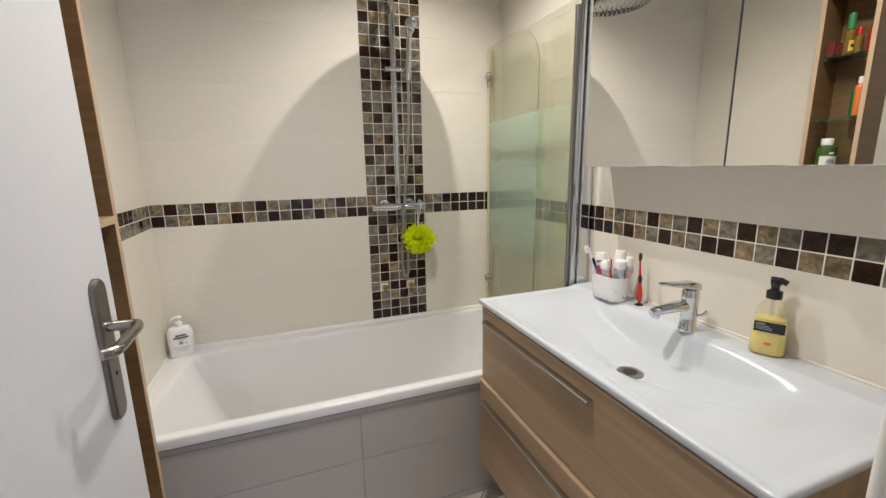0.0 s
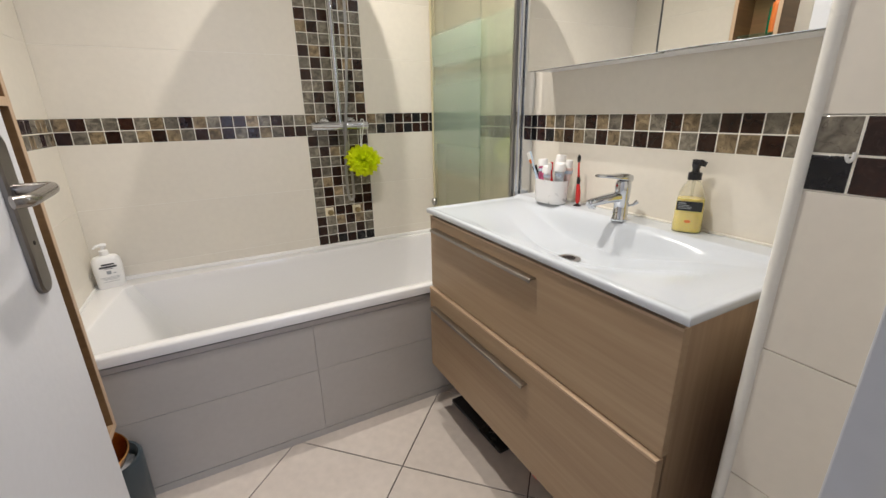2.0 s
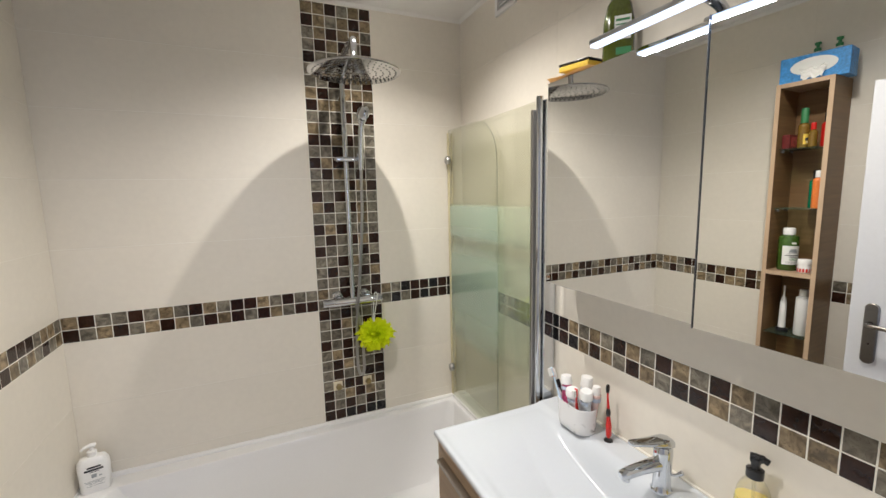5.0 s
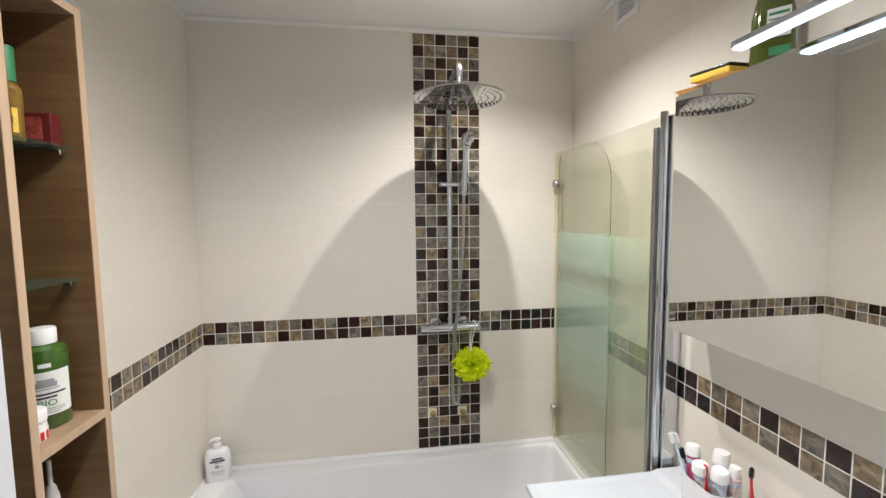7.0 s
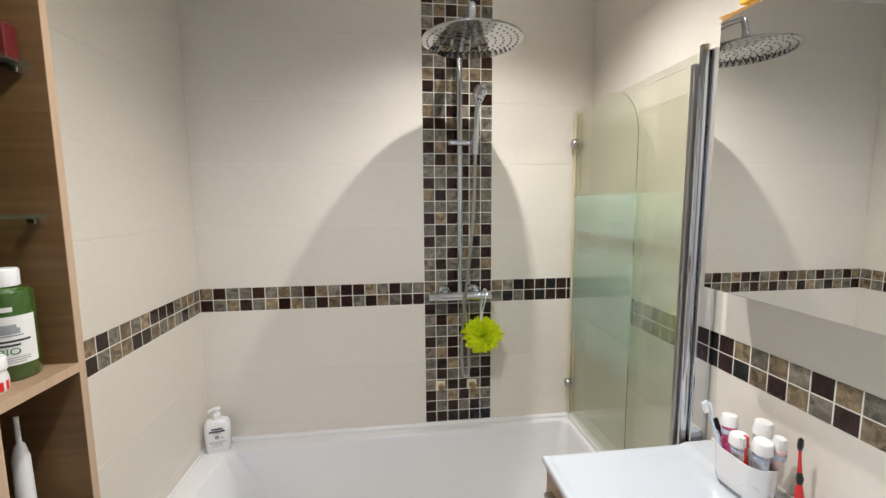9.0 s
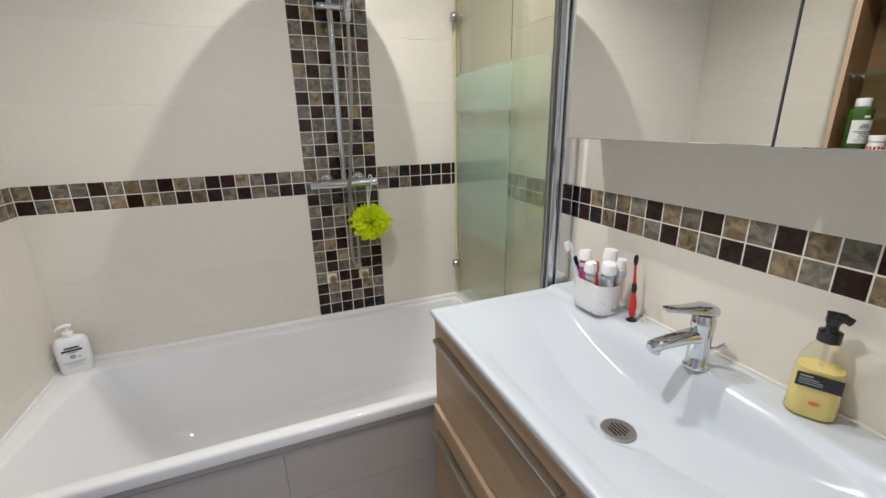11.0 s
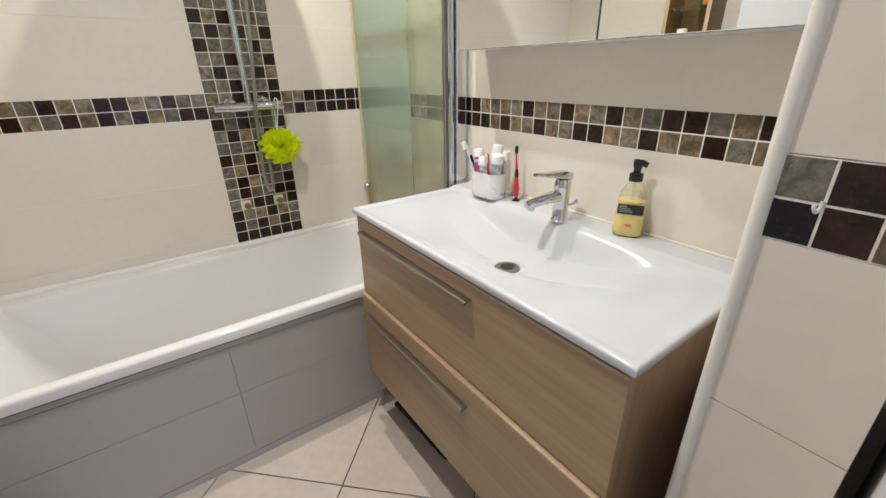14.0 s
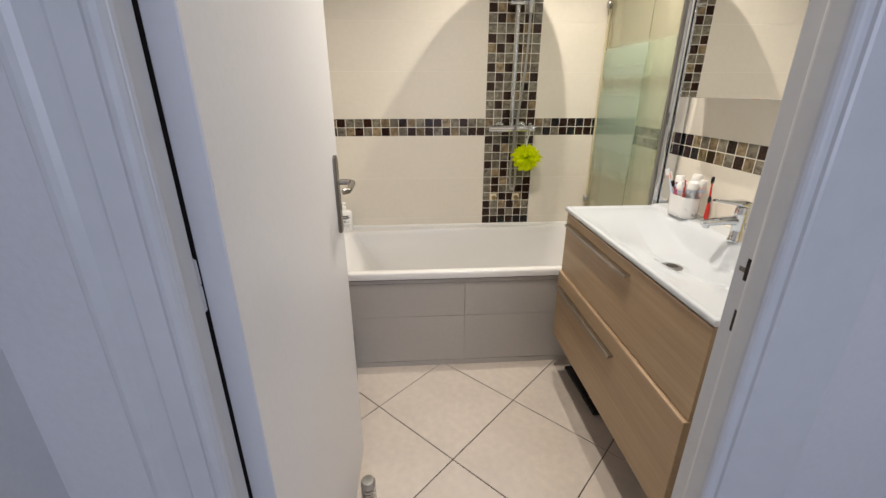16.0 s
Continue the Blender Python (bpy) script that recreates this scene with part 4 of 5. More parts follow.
part("back_panel", box(0.0, 0.006, 0.018, SW - 0.018, 0.018, SH_ - 0.018), M_SHELFB, shelf_unit)
for y in (0.0, SW - 0.018):
    sp_ = part("side_panel", box(0.0, SD - 0.0012, y, y + 0.018, 0, SH_, 0.0006), M_SHELF, shelf_unit, "warm oak side panel")
    part("front_edge", box(SD - 0.0011, SD, y + 0.0004, y + 0.0176, 0, SH_), M_EDGE, sp_, "paler oak edge band")
for z, nm in ((0.0, "bottom_board"), (1.249 - SHZ0, "shelf_board"), (SH_ - 0.018, "top_board")):
    bd = part(nm, box(0.0062, SD - 0.0012, 0.0182, SW - 0.0182, z, z + 0.018, 0.0006), M_OAKX, shelf_unit, "oak board")
    part("front_edge", box(SD - 0.0011, SD, 0.0182, SW - 0.0182, z, z + 0.018), M_EDGE, bd, "paler oak edge band")
for z in (1.826 - SHZ0, 1.556 - SHZ0):
    part("glass_shelf", box(0.012, SD - 0.020, 0.020, SW - 0.020, z - 0.0025, z + 0.0025, 0.001), M_CLEARSHELF, shelf_unit, "thin clear glass shelf")
    for x in (0.045, SD - 0.045):
        for y, s in ((0.018, 1), (SW - 0.018, -1)):
            part("shelf_clip", box(x - 0.008, x + 0.008, min(y, y + s * 0.014), max(y, y + s * 0.014), z - 0.014, z - 0.003, 0.002), M_CHROME, shelf_unit, "small chrome shelf clip")


def writing(parent, text, size, m, mat):
    cu = bpy.data.curves.new("lettering", "FONT")
    cu.body, cu.size, cu.align_x, cu.extrude = text, size, "CENTER", 0.0001
    tmp = new("tmp", cu)
    dg = bpy.context.evaluated_depsgraph_get()
    me = bpy.data.meshes.new_from_object(tmp.evaluated_get(dg))
    bpy.data.objects.remove(tmp)
    me.materials.clear()
    me.materials.append(mat)
    ob = new("lettering", me)
    ob.parent, ob.matrix_local = parent, m
    return ob


def curved_label(parent, r, z0, z1, half, mat, name="label_sheet", squash=1.0, turn=0.0, text=""):
    """Sheet wrapped round a bottle, facing -y before its turn."""
    bm_ = bmesh.new()
    a_ = [radians(-90 - half + 2 * half * i / 14 + turn) for i in range(15)]
    rows = [[bm_.verts.new((r * math.cos(t), r * squash * math.sin(t), z)) for t in a_] for z in (z0, z1)]
    for i in range(14):
        bm_.faces.new((rows[0][i], rows[0][i + 1], rows[1][i + 1], rows[1][i]))
    return part(name, bm_, mat, parent, text, smooth=True)


def flip_bottle(where, r, h, liquid, cap_mat, label, cap_h=0.028, rz=0.0, squash=1.0, cap_r=0.55):
    """Bottle with shoulder, cap and label sheet."""
    t = thing("bottle", where, label, "bottle", rz=rz)
    sh_ = h - cap_h
    part("bottle_body", lathe([(0, 0), (r * 0.92, 0), (r, 0.004), (r, sh_ - 0.016), (r * 0.94, sh_ - 0.008), (r * cap_r, sh_ - 0.001), (r * cap_r * 0.9, sh_), (0, sh_)], 26, squash=squash), liquid, t, smooth=True)
    part("cap", lathe([(0, sh_), (r * cap_r * 1.1, sh_ + 0.0005), (r * cap_r * 1.1, h - 0.003), (r * cap_r, h), (0, h)], 22), cap_mat, t, smooth=True)
    return t


def bars(parent, r, rows, mat, squash=1.0, turn=0.0):
    """Unreadable small print as thin bars on a round label."""
    bm_ = bmesh.new()
    for z, half, th in rows:
        a_ = [radians(-90 - half + 2 * half * i / 8 + turn) for i in range(9)]
        q = [[bm_.verts.new((r * math.cos(t), r * squash * math.sin(t), zz)) for t in a_] for zz in (z, z + th)]
        for i in range(8):
            bm_.faces.new((q[0][i], q[0][i + 1], q[1][i + 1], q[1][i]))
    return part("small_print", bm_, mat, parent, "lines of small print")


SHELF_Z = 1.2675
g = flip_bottle((0.108, 1.428, SHELF_Z), 0.034, 0.190, M_GREENL, M_WHITE, "large green water bottle with white cap on the oak shelf", 0.030, rz=38)
curved_label(g, 0.0343, 0.028, 0.112, 62, M_LABEL, text="white printed label")
bars(g, 0.0347, [(0.082, 24, 0.010), (0.092, 18, 0.006), (0.078, 30, 0.002)], M_GREYINK)
bars(g, 0.0347, [(0.068, 44, 0.0035), (0.061, 22, 0.0035)], M_INK)
bars(g, 0.0347, [(0.040, 40, 0.0015), (0.036, 40, 0.0015), (0.032, 30, 0.0015)], M_GREYINK)
writing(g, "BIO", 0.016, pose(0, -0.0350, 0.047, 90, 0, 0), M_GINK)
g.scale = (1.15, 1.15, 1.04)
bars(g, 0.0347, [(0.120, 14, 0.008)], M_LABEL)

w = flip_bottle((0.132, 1.352, SHELF_Z), 0.026, 0.060, M_WHITE, M_WHITE, "short white cream jar with a red band on the oak shelf", 0.022, cap_r=0.9)
curved_label(w, 0.0264, 0.004, 0.020, 180, M_RED, "colour_band", text="red band")
yb = thing("card_box", (0.075, 1.463, SHELF_Z), "small yellow and dark carton standing on the oak shelf", "box")
part("carton", box(-0.018, 0.018, -0.012, 0.012, 0, 0.080, 0.001), M_YELLOW, yb)
part("printed_panel", box(0.0181, 0.0188, -0.006, 0.008, 0.01, 0.06), M_INK, yb, "dark print")

sp1 = flip_bottle((0.100, 1.412, 1.8287), 0.021, 0.175, M_AMBER, M_GINK, "slim amber spray bottle with green tapered cap on the glass shelf", 0.065, cap_r=0.6)
curved_label(sp1, 0.0213, 0.015, 0.060, 70, M_YELLOW, text="yellow label")
bars(sp1, 0.0217, [(0.030, 50, 0.014)], M_INK)
bars(sp1, 0.0219, [(0.022, 40, 0.004)], M_LABEL)
flip_bottle((0.115, 1.372, 1.8287), 0.016, 0.105, M_AMBER, M_RED, "small rosy glass bottle with red cap on the glass shelf", 0.03)
flip_bottle((0.055, 1.345, 1.8287), 0.020, 0.150, M_RED, M_BLK, "red bottle with black cap on the glass shelf", 0.04)
rb = thing("card_box", (0.100, 1.455, 1.8287), "small dark red card box lying on the glass shelf", "box", rz=4)
part("carton", box(-0.045, 0.045, -0.014, 0.016, 0, 0.062, 0.002), M_DRED, rb)
part("printed_panel", box(-0.020, 0.030, -0.0150, -0.0141, 0.010, 0.052), paint("rose_print", (0.34, 0.06, 0.05), 0.4, vary=0.5, scale=60), rb, "rose coloured print")
flip_bottle((0.060, 1.362, 1.5587), 0.026, 0.170, M_EMER, M_BLK, "emerald mouthwash bottle with black cap on the glass shelf", 0.04)
flip_bottle((0.125, 1.335, 1.5587), 0.018, 0.165, M_ORANGE, M_WHITE, "orange spray bottle with white cap on the glass shelf", 0.03)

# lower compartment and top of the unit, seen in the mirror
eb = thing("electric_toothbrush", (0.10, 1.430, 0.967), "white electric toothbrush standing in the shelf unit", "toothbrush")
part("handle", lathe([(0, 0), (0.015, 0), (0.015, 0.02), (0.013, 0.14), (0.008, 0.165), (0.004, 0.170), (0.004, 0.22), (0, 0.222)], 18), M_WHITE, eb, smooth=True)
part("base_ring", lathe([(0, 0), (0.026, 0), (0.026, 0.010), (0.016, 0.018), (0, 0.018)], 22), M_BLK, eb, "dark charging base", smooth=True)
flip_bottle((0.10, 1.355, 0.967), 0.028, 0.215, M_WHITE, M_WHITE, "tall white lotion bottle in the lower shelf", 0.03)
part("glass_shelf", box(0.012, SD - 0.020, 0.020, SW - 0.020, 0.961 - SHZ0, 0.966 - SHZ0, 0.001), M_CLEARSHELF, shelf_unit, "thin clear glass shelf")
tb_ = thing("tissue_box", (0.105, 1.382, SHZ1), "sky blue tissue box on edge atop the oak shelf unit", "tissue box", rz=-4)
part("carton", box(-0.050, 0.050, -0.118, 0.118, 0, 0.110, 0.002), M_SKY, tb_)
op = part("opening_film", lathe([(0, 0.0), (0.080, 0.0), (0.080, 0.0012), (0, 0.0016)], 28, squash=0.44), M_LABEL, tb_, "white oval opening", at=pose(0.0503, 0.0, 0.060, 90, 0, 90))
ts = bmesh.new()
gr = [[ts.verts.new((0.053 + 0.014 * (i / 8) + 0.004 * math.sin(i * 2.1 + j * 1.3), 0.10 * (j / 8 - 0.5) * (1 - 0.3 * i / 8), 0.055 - 0.05 * (i / 8) ** 1.3 + 0.006 * math.sin(j * 1.7))) for j in range(9)] for i in range(9)]
for i in range(8):
    for j in range(8):
        ts.faces.new((gr[i][j], gr[i + 1][j], gr[i + 1][j + 1], gr[i][j + 1]))
part("tissue", ts, M_TISSUE, tb_, "white tissue hanging out", smooth=True)
first = thing("pump_bottle", (0.030, 1.340, SHZ1), "white bottle with green pump behind the tissue box", "pump bottle", "green-topped bottles on the shelf unit")
part("bottle_body", lathe([(0, 0), (0.024, 0), (0.026, 0.004), (0.026, 0.115), (0.020, 0.135), (0.012, 0.142), (0, 0.143)], 24), M_WHITE, first, smooth=True)
part("pump_head", lathe([(0, 0.143), (0.013, 0.1435), (0.013, 0.156), (0.006, 0.159), (0.006, 0.170), (0.012, 0.172), (0.012, 0.181), (0, 0.183)], 18), M_GINK, first, "green pump", smooth=True)
copy_thing(first, pose(0.030, 1.415, SHZ1))

# ---- on the tub rim ----
soap = thing("pump_bottle", (0.062, 2.338, TZ + 0.0005), "white lotion pump bottle standing on the corner of the tub", "pump bottle", rz=14)
soap.scale = (1.1, 1.1, 1.1)
lps = [rrect(-0.040, 0.040, -0.020, 0.020, 0.017, 0.0), rrect(-0.043, 0.043, -0.022, 0.022, 0.018, 0.004), rrect(-0.046, 0.046, -0.022, 0.022, 0.019, 0.085), rrect(-0.044, 0.044, -0.021, 0.021, 0.018, 0.108), rrect(-0.036, 0.036, -0.018, 0.018, 0.016, 0.121), rrect(-0.016, 0.016, -0.013, 0.013, 0.012, 0.126)]
part("bottle_body", loft(lps), M_WHITE, soap, smooth=True)
part("collar", lathe([(0, 0.126), (0.014, 0.126), (0.014, 0.143), (0.006, 0.146), (0.005, 0.158), (0, 0.158)], 20), M_WHITE, soap, smooth=True)
part("pump_head", tube(smooth_line([(0.012, 0, 0.160), (0.0, 0, 0.163), (-0.016, -0.004, 0.163), (-0.028, -0.008, 0.156)], 4), [0.008] * 6 + [0.006] * 4 + [0.004] * 3, 10), M_WHITE, soap, smooth=True)
lb = bmesh.new()
for x0, x1, z, th in ((-0.018, 0.020, 0.090, 0.006), (-0.026, 0.026, 0.080, 0.007), (-0.012, 0.014, 0.075, 0.002)):
    box(x0, x1, -0.0226, -0.0221, z, z + th, bm=lb)
part("brand_print", lb, M_INK, soap, "dark lines of print")
lb = bmesh.new()
for x0, x1, z, th in ((-0.008, 0.006, 0.055, 0.013), (0.012, 0.020, 0.056, 0.004), (-0.030, 0.030, 0.043, 0.0015), (-0.026, 0.026, 0.038, 0.0015), (-0.018, 0.018, 0.033, 0.0015), (-0.024, 0.024, 0.026, 0.001)):
    box(x0, x1, -0.0226, -0.0221, z, z + th, bm=lb)
part("small_print", lb, M_GREYINK, soap, "grey lines of small print")

# ---- on the basin ----
LZ = VZ + 0.0072
CUP_Y = 1.432
cup = thing("toothbrush_cup", (1.620, CUP_Y, LZ), "white marbled oval ceramic cup holding brushes and tubes", "toothbrush cup", rz=2)
lo = []
for r_, z in ((0.92, 0.0), (0.98, 0.004), (1.0, 0.02), (1.02, 0.055), (1.05, 0.083), (1.055, 0.086), (1.0, 0.086), (0.96, 0.080), (0.93, 0.02)):
    lo.append([(p[0] * r_, p[1] * r_, z) for p in rrect(-0.038, 0.038, -0.066, 0.066, 0.036, 0, 7)])
part("cup_body", loft(lo), M_MARBLE, cup, smooth=True)
# contents stand inside, each its own thing


def squeeze_tube(x, y, top, mat, cap, lean_x, lean_y, label, w_=0.021, cap_r=0.0180):
    t = thing("toothpaste_tube", (1.622 + x, CUP_Y + y, LZ + 0.021), label, "tube", rx=lean_x, ry=lean_y)
    hgt = top - 0.020
    lp = [[(0.003 * math.cos(a) * 0.6, w_ * math.sin(a), 0.0) for a in (2 * math.pi * k / 16 for k in range(16))],
          [(0.011 * math.cos(a), w_ * 0.95 * math.sin(a), hgt * 0.55) for a in (2 * math.pi * k / 16 for k in range(16))],
          [(0.016 * math.cos(a), 0.016 * math.sin(a), hgt * 0.80) for a in (2 * math.pi * k / 16 for k in range(16))],
          [(cap_r * 0.8 * math.cos(a), cap_r * 0.8 * math.sin(a), hgt * 0.83) for a in (2 * math.pi * k / 16 for k in range(16))]]
    b_ = loft(lp)
    part("tube_body", b_, mat, t, smooth=True)
    part("cap", lathe([(0, hgt * 0.80), (cap_r * 1.12, hgt * 0.801), (cap_r, hgt - 0.002), (cap_r * 0.9, hgt), (0, hgt)], 18), cap, t, "white ribbed cap", smooth=True)
    part("print_band", lathe([(0.0178, hgt * 0.66), (0.0172, hgt * 0.74)], 16), M_BLUEP, t, "coloured print")
    return t


M_BLUEP = paint("pale_blue_print", (0.46, 0.52, 0.62), 0.4, vary=0.4, scale=90)
squeeze_tube(-0.010, 0.036, 0.156, M_PINK, M_WHITE, -6, 2, "pink toothpaste tube with white cap in the cup", 0.023, 0.017)
squeeze_tube(-0.014, 0.000, 0.136, M_WHITE, M_WHITE, 1, -6, "white toothpaste tube with blue print in the cup", 0.022, 0.0190)
squeeze_tube(0.014, -0.012, 0.172, M_WHITE, M_WHITE, 2, 3, "tall white toothpaste tube in the cup")
squeeze_tube(-0.006, -0.036, 0.150, paint("grey_tube", (0.50, 0.53, 0.56), 0.4, vary=0.2, scale=60), M_WHITE, 8, -4, "grey and white toothpaste tube in the cup", 0.022, 0.0190)
squeeze_tube(0.016, -0.046, 0.158, paint("pale_rose_tube", (0.75, 0.55, 0.50), 0.4, vary=0.1), M_WHITE, 6, 2, "slim pale rose tube with white cap in the cup", 0.014, 0.012)


def toothbrush(x, y, lean_x, lean_y, length, mat, head_mat, label):
    t = thing("toothbrush", (1.622 + x, CUP_Y + y, LZ + 0.022), label, "toothbrush", rx=lean_x, ry=lean_y)
    part("handle", tube(smooth_line([(0, 0, 0), (0.001, 0, length * 0.4), (0, 0, length * 0.62), (0, 0, length - 0.028)], 5), [0.0055, 0.006, 0.006, 0.006, 0.0055, 0.005, 0.005, 0.0045, 0.004, 0.0035, 0.003, 0.003, 0.003, 0.003, 0.003, 0.003][:16], 10), mat, t, smooth=True)
    hd = part("brush_head", box(-0.003, 0.003, -0.0055, 0.0055, length - 0.030, length, 0.002), mat, t, smooth=True)
    part("bristles", box(-0.013, -0.003, -0.0045, 0.0045, length - 0.028, length - 0.002, 0.001), head_mat, hd)
    return t


toothbrush(-0.024, 0.026, -17, -9, 0.170, paint("ice_blue_plastic", (0.55, 0.68, 0.80), 0.3), M_LABEL, "pale blue toothbrush leaning over the rim of the cup")
toothbrush(-0.004, 0.048, -21, -6, 0.152, M_WHITE, M_ORANGE, "white toothbrush with orange bristles in the cup")
toothbrush(0.000, 0.038, -24, -6, 0.118, M_BLK, M_BLK, "black toothbrush leaning low out of the cup")
toothbrush(-0.018, -0.020, 7, -10, 0.135, M_RED, M_LABEL, "red and white toothbrush between the tubes in the cup")

rb_ = thing("toothbrush", (1.652, 1.328, LZ), "red and black toothbrush standing on its suction foot", "toothbrush", rx=0, ry=0, rz=20)
part("foot", lathe([(0, 0), (0.014, 0), (0.013, 0.003), (0.005, 0.007), (0.004, 0.012), (0, 0.012)], 20), M_BLK, rb_, "black suction foot", smooth=True)
part("handle", tube([(0, 0, 0.010), (0, 0, 0.018), (0.0005, 0.001, 0.05), (0.001, 0.003, 0.080)], [0.005, 0.0085, 0.0085, 0.005], 12), M_RED, rb_, smooth=True)
part("grip", tube([(0.001, 0.003, 0.078), (0.001, 0.003, 0.090), (0.001, 0.004, 0.104)], [0.0055, 0.007, 0.0045], 12), M_BLK, rb_, "black rubber grip", smooth=True)
part("neck", tube([(0.001, 0.004, 0.102), (0.0, 0.006, 0.135), (0.0, 0.007, 0.158)], [0.0045, 0.003, 0.003], 10), M_RED, rb_, smooth=True)
part("brush_head", lathe([(0, 0.152), (0.006, 0.154), (0.008, 0.163), (0.007, 0.176), (0, 0.181)], 16, (0, 0.007), squash=0.7), M_BLK, rb_, "black round bristle head", smooth=True)

disp = thing("soap_dispenser", (1.660, 0.930, LZ), "clear pump bottle half full of yellow soap", "soap dispenser", rz=-62)


def body_loop(w_, d_, r_, z):
    return rrect(-w_, w_, -d_, d_, r_, z, 6)


outer = [body_loop(0.0345, 0.0255, 0.023, 0.0), body_loop(0.0370, 0.0275, 0.025, 0.004), body_loop(0.0360, 0.0270, 0.025, 0.040), body_loop(0.0335, 0.0260, 0.0245, 0.090), body_loop(0.0300, 0.0240, 0.0235, 0.112), body_loop(0.022, 0.0195, 0.019, 0.130), body_loop(0.0140, 0.0135, 0.013, 0.140), body_loop(0.0125, 0.0125, 0.012, 0.148)]
part("bottle_body", loft(outer), M_CLEARPL, disp, "clear plastic bottle", smooth=True)
part("liquid", loft([body_loop(0.0335, 0.0245, 0.022, 0.003), body_loop(0.0358, 0.0263, 0.024, 0.006), body_loop(0.0348, 0.0258, 0.0238, 0.040), body_loop(0.0322, 0.0248, 0.0232, 0.094)]), M_LIQY, disp, "yellow liquid soap", smooth=True)
part("dip_tube", tube([(0, 0, 0.0945), (0, 0, 0.146)], 0.004, 10), M_CLEARPL, disp, "clear dip tube")
part("label_sheet", box(-0.030, 0.031, -0.0284, -0.0274, 0.062, 0.088, 0.0003), M_BLK, disp, "black label with small white print")
lb = bmesh.new()
for x0, x1, z, th in ((-0.026, -0.008, 0.081, 0.003), (-0.026, 0.000, 0.076, 0.002), (-0.026, 0.006, 0.072, 0.0015), (-0.026, 0.006, 0.068, 0.0015)):
    box(x0, x1, -0.0290, -0.0285, z, z + th, bm=lb)
part("small_print", lb, M_GREYINK, disp, "grey lines of print")
part("blossom_print", lathe([(0, 0), (0.0085, 0), (0.0085, 0.0006), (0, 0.0006)], 7, squash=0.5), M_ORANGE, disp, "orange printed shape", at=pose(0.001, -0.0278, 0.033, 90, 0, 0))
part("collar", lathe([(0, 0.143), (0.0165, 0.143), (0.0165, 0.161), (0.013, 0.163), (0.009, 0.164), (0.0085, 0.172), (0, 0.172)], 22), M_BLK, disp, "black screw collar", smooth=True)
part("pump_head", tube(smooth_line([(-0.010, 0, 0.186), (0.0, 0, 0.187), (0.012, 0, 0.187), (0.022, 0, 0.183)], 4), [0.010] * 5 + [0.009] * 4 + [0.007] * 4, 12), M_BLK, disp, "black pump head", smooth=True)
part("pump_stem", lathe([(0.008, 0.170), (0.011, 0.180), (0.011, 0.188)], 14), M_BLK, disp, smooth=True)

# ---- things on the mirror cabinet ----
CT = MZ1
clo = thing("cleaning_cloth", (1.645, 1.497, CT), "folded orange cleaning cloth lying on the mirror cabinet", "cloth")
cb = bmesh.new()
NN = 14
for lay in (0, 1):
    gq = [[cb.verts.new((-0.05 + 0.10 * i / NN, -0.105 + 0.185 * j / NN, 0.002 + 0.011 * lay + 0.005 * math.sin(i * 0.9 + j * 0.5 + lay) * (j / NN) * (1 if lay else 0.2))) for j in range(NN + 1)] for i in range(NN + 1)]
    for i in range(NN):
        for j in range(NN):
            cb.faces.new((gq[i][j], gq[i + 1][j], gq[i + 1][j + 1], gq[i][j + 1]))
bmesh.ops.solidify(cb, geom=cb.faces[:], thickness=0.006)
part("cloth_body", cb, M_CLOTH, clo, smooth=True)
spo = thing("sponge", (1.640, 1.470, CT + 0.021), "yellow sponge with black scouring pad lying on the cloth", "sponge", rx=4, rz=3)
part("foam", box(-0.034, 0.034, -0.060, 0.060, 0, 0.017, 0.004), M_YELLOW, spo, "yellow foam", smooth=True)
part("scouring_pad", box(-0.035, 0.035, -0.061, 0.061, 0.0172, 0.0235, 0.002), M_BLK, spo, "black scouring pad", smooth=True)
gb = thing("pump_bottle", (1.650, 1.338, CT), "olive green soap bottle with white label on the mirror cabinet", "pump bottle", rz=-48)
gb.scale = (0.86, 0.86, 1.0)
lps = [rrect(-0.045, 0.045, -0.026, 0.026, 0.024, 0.0), rrect(-0.047, 0.047, -0.027, 0.027, 0.025, 0.004), rrect(-0.046, 0.046, -0.026, 0.026, 0.024, 0.11), rrect(-0.036, 0.036, -0.023, 0.023, 0.022, 0.155), rrect(-0.020, 0.020, -0.018, 0.018, 0.017, 0.175), rrect(-0.013, 0.013, -0.013, 0.013, 0.0125, 0.185)]
part("bottle_body", loft(lps), paint("olive_liquid", (0.075, 0.095, 0.012), 0.10, vary=0.2, scale=30, coat=0.6), gb, "translucent olive bottle", smooth=True)
part("label_sheet", box(-0.012, 0.036, -0.0290, -0.0282, 0.060, 0.120, 0.0003), M_LABEL, gb, "white label")
part("label_band", box(-0.006, 0.038, -0.0290, -0.0282, 0.022, 0.040, 0.0003), M_GINK, gb, "green label band")
lb = bmesh.new()
for x0, x1, z, th in ((-0.008, 0.032, 0.106, 0.006), (-0.008, 0.026, 0.096, 0.003), (-0.008, 0.032, 0.082, 0.002), (-0.008, 0.020, 0.075, 0.002), (-0.008, 0.030, 0.067, 0.002)):
    box(x0, x1, -0.0296, -0.0292, z, z + th, bm=lb)
part("small_print", lb, M_GINK, gb, "green lines of print")
part("collar", lathe([(0, 0.186), (0.015, 0.186), (0.015, 0.204), (0.006, 0.208), (0.006, 0.225), (0, 0.225)], 20), M_WHITE, gb, smooth=True)

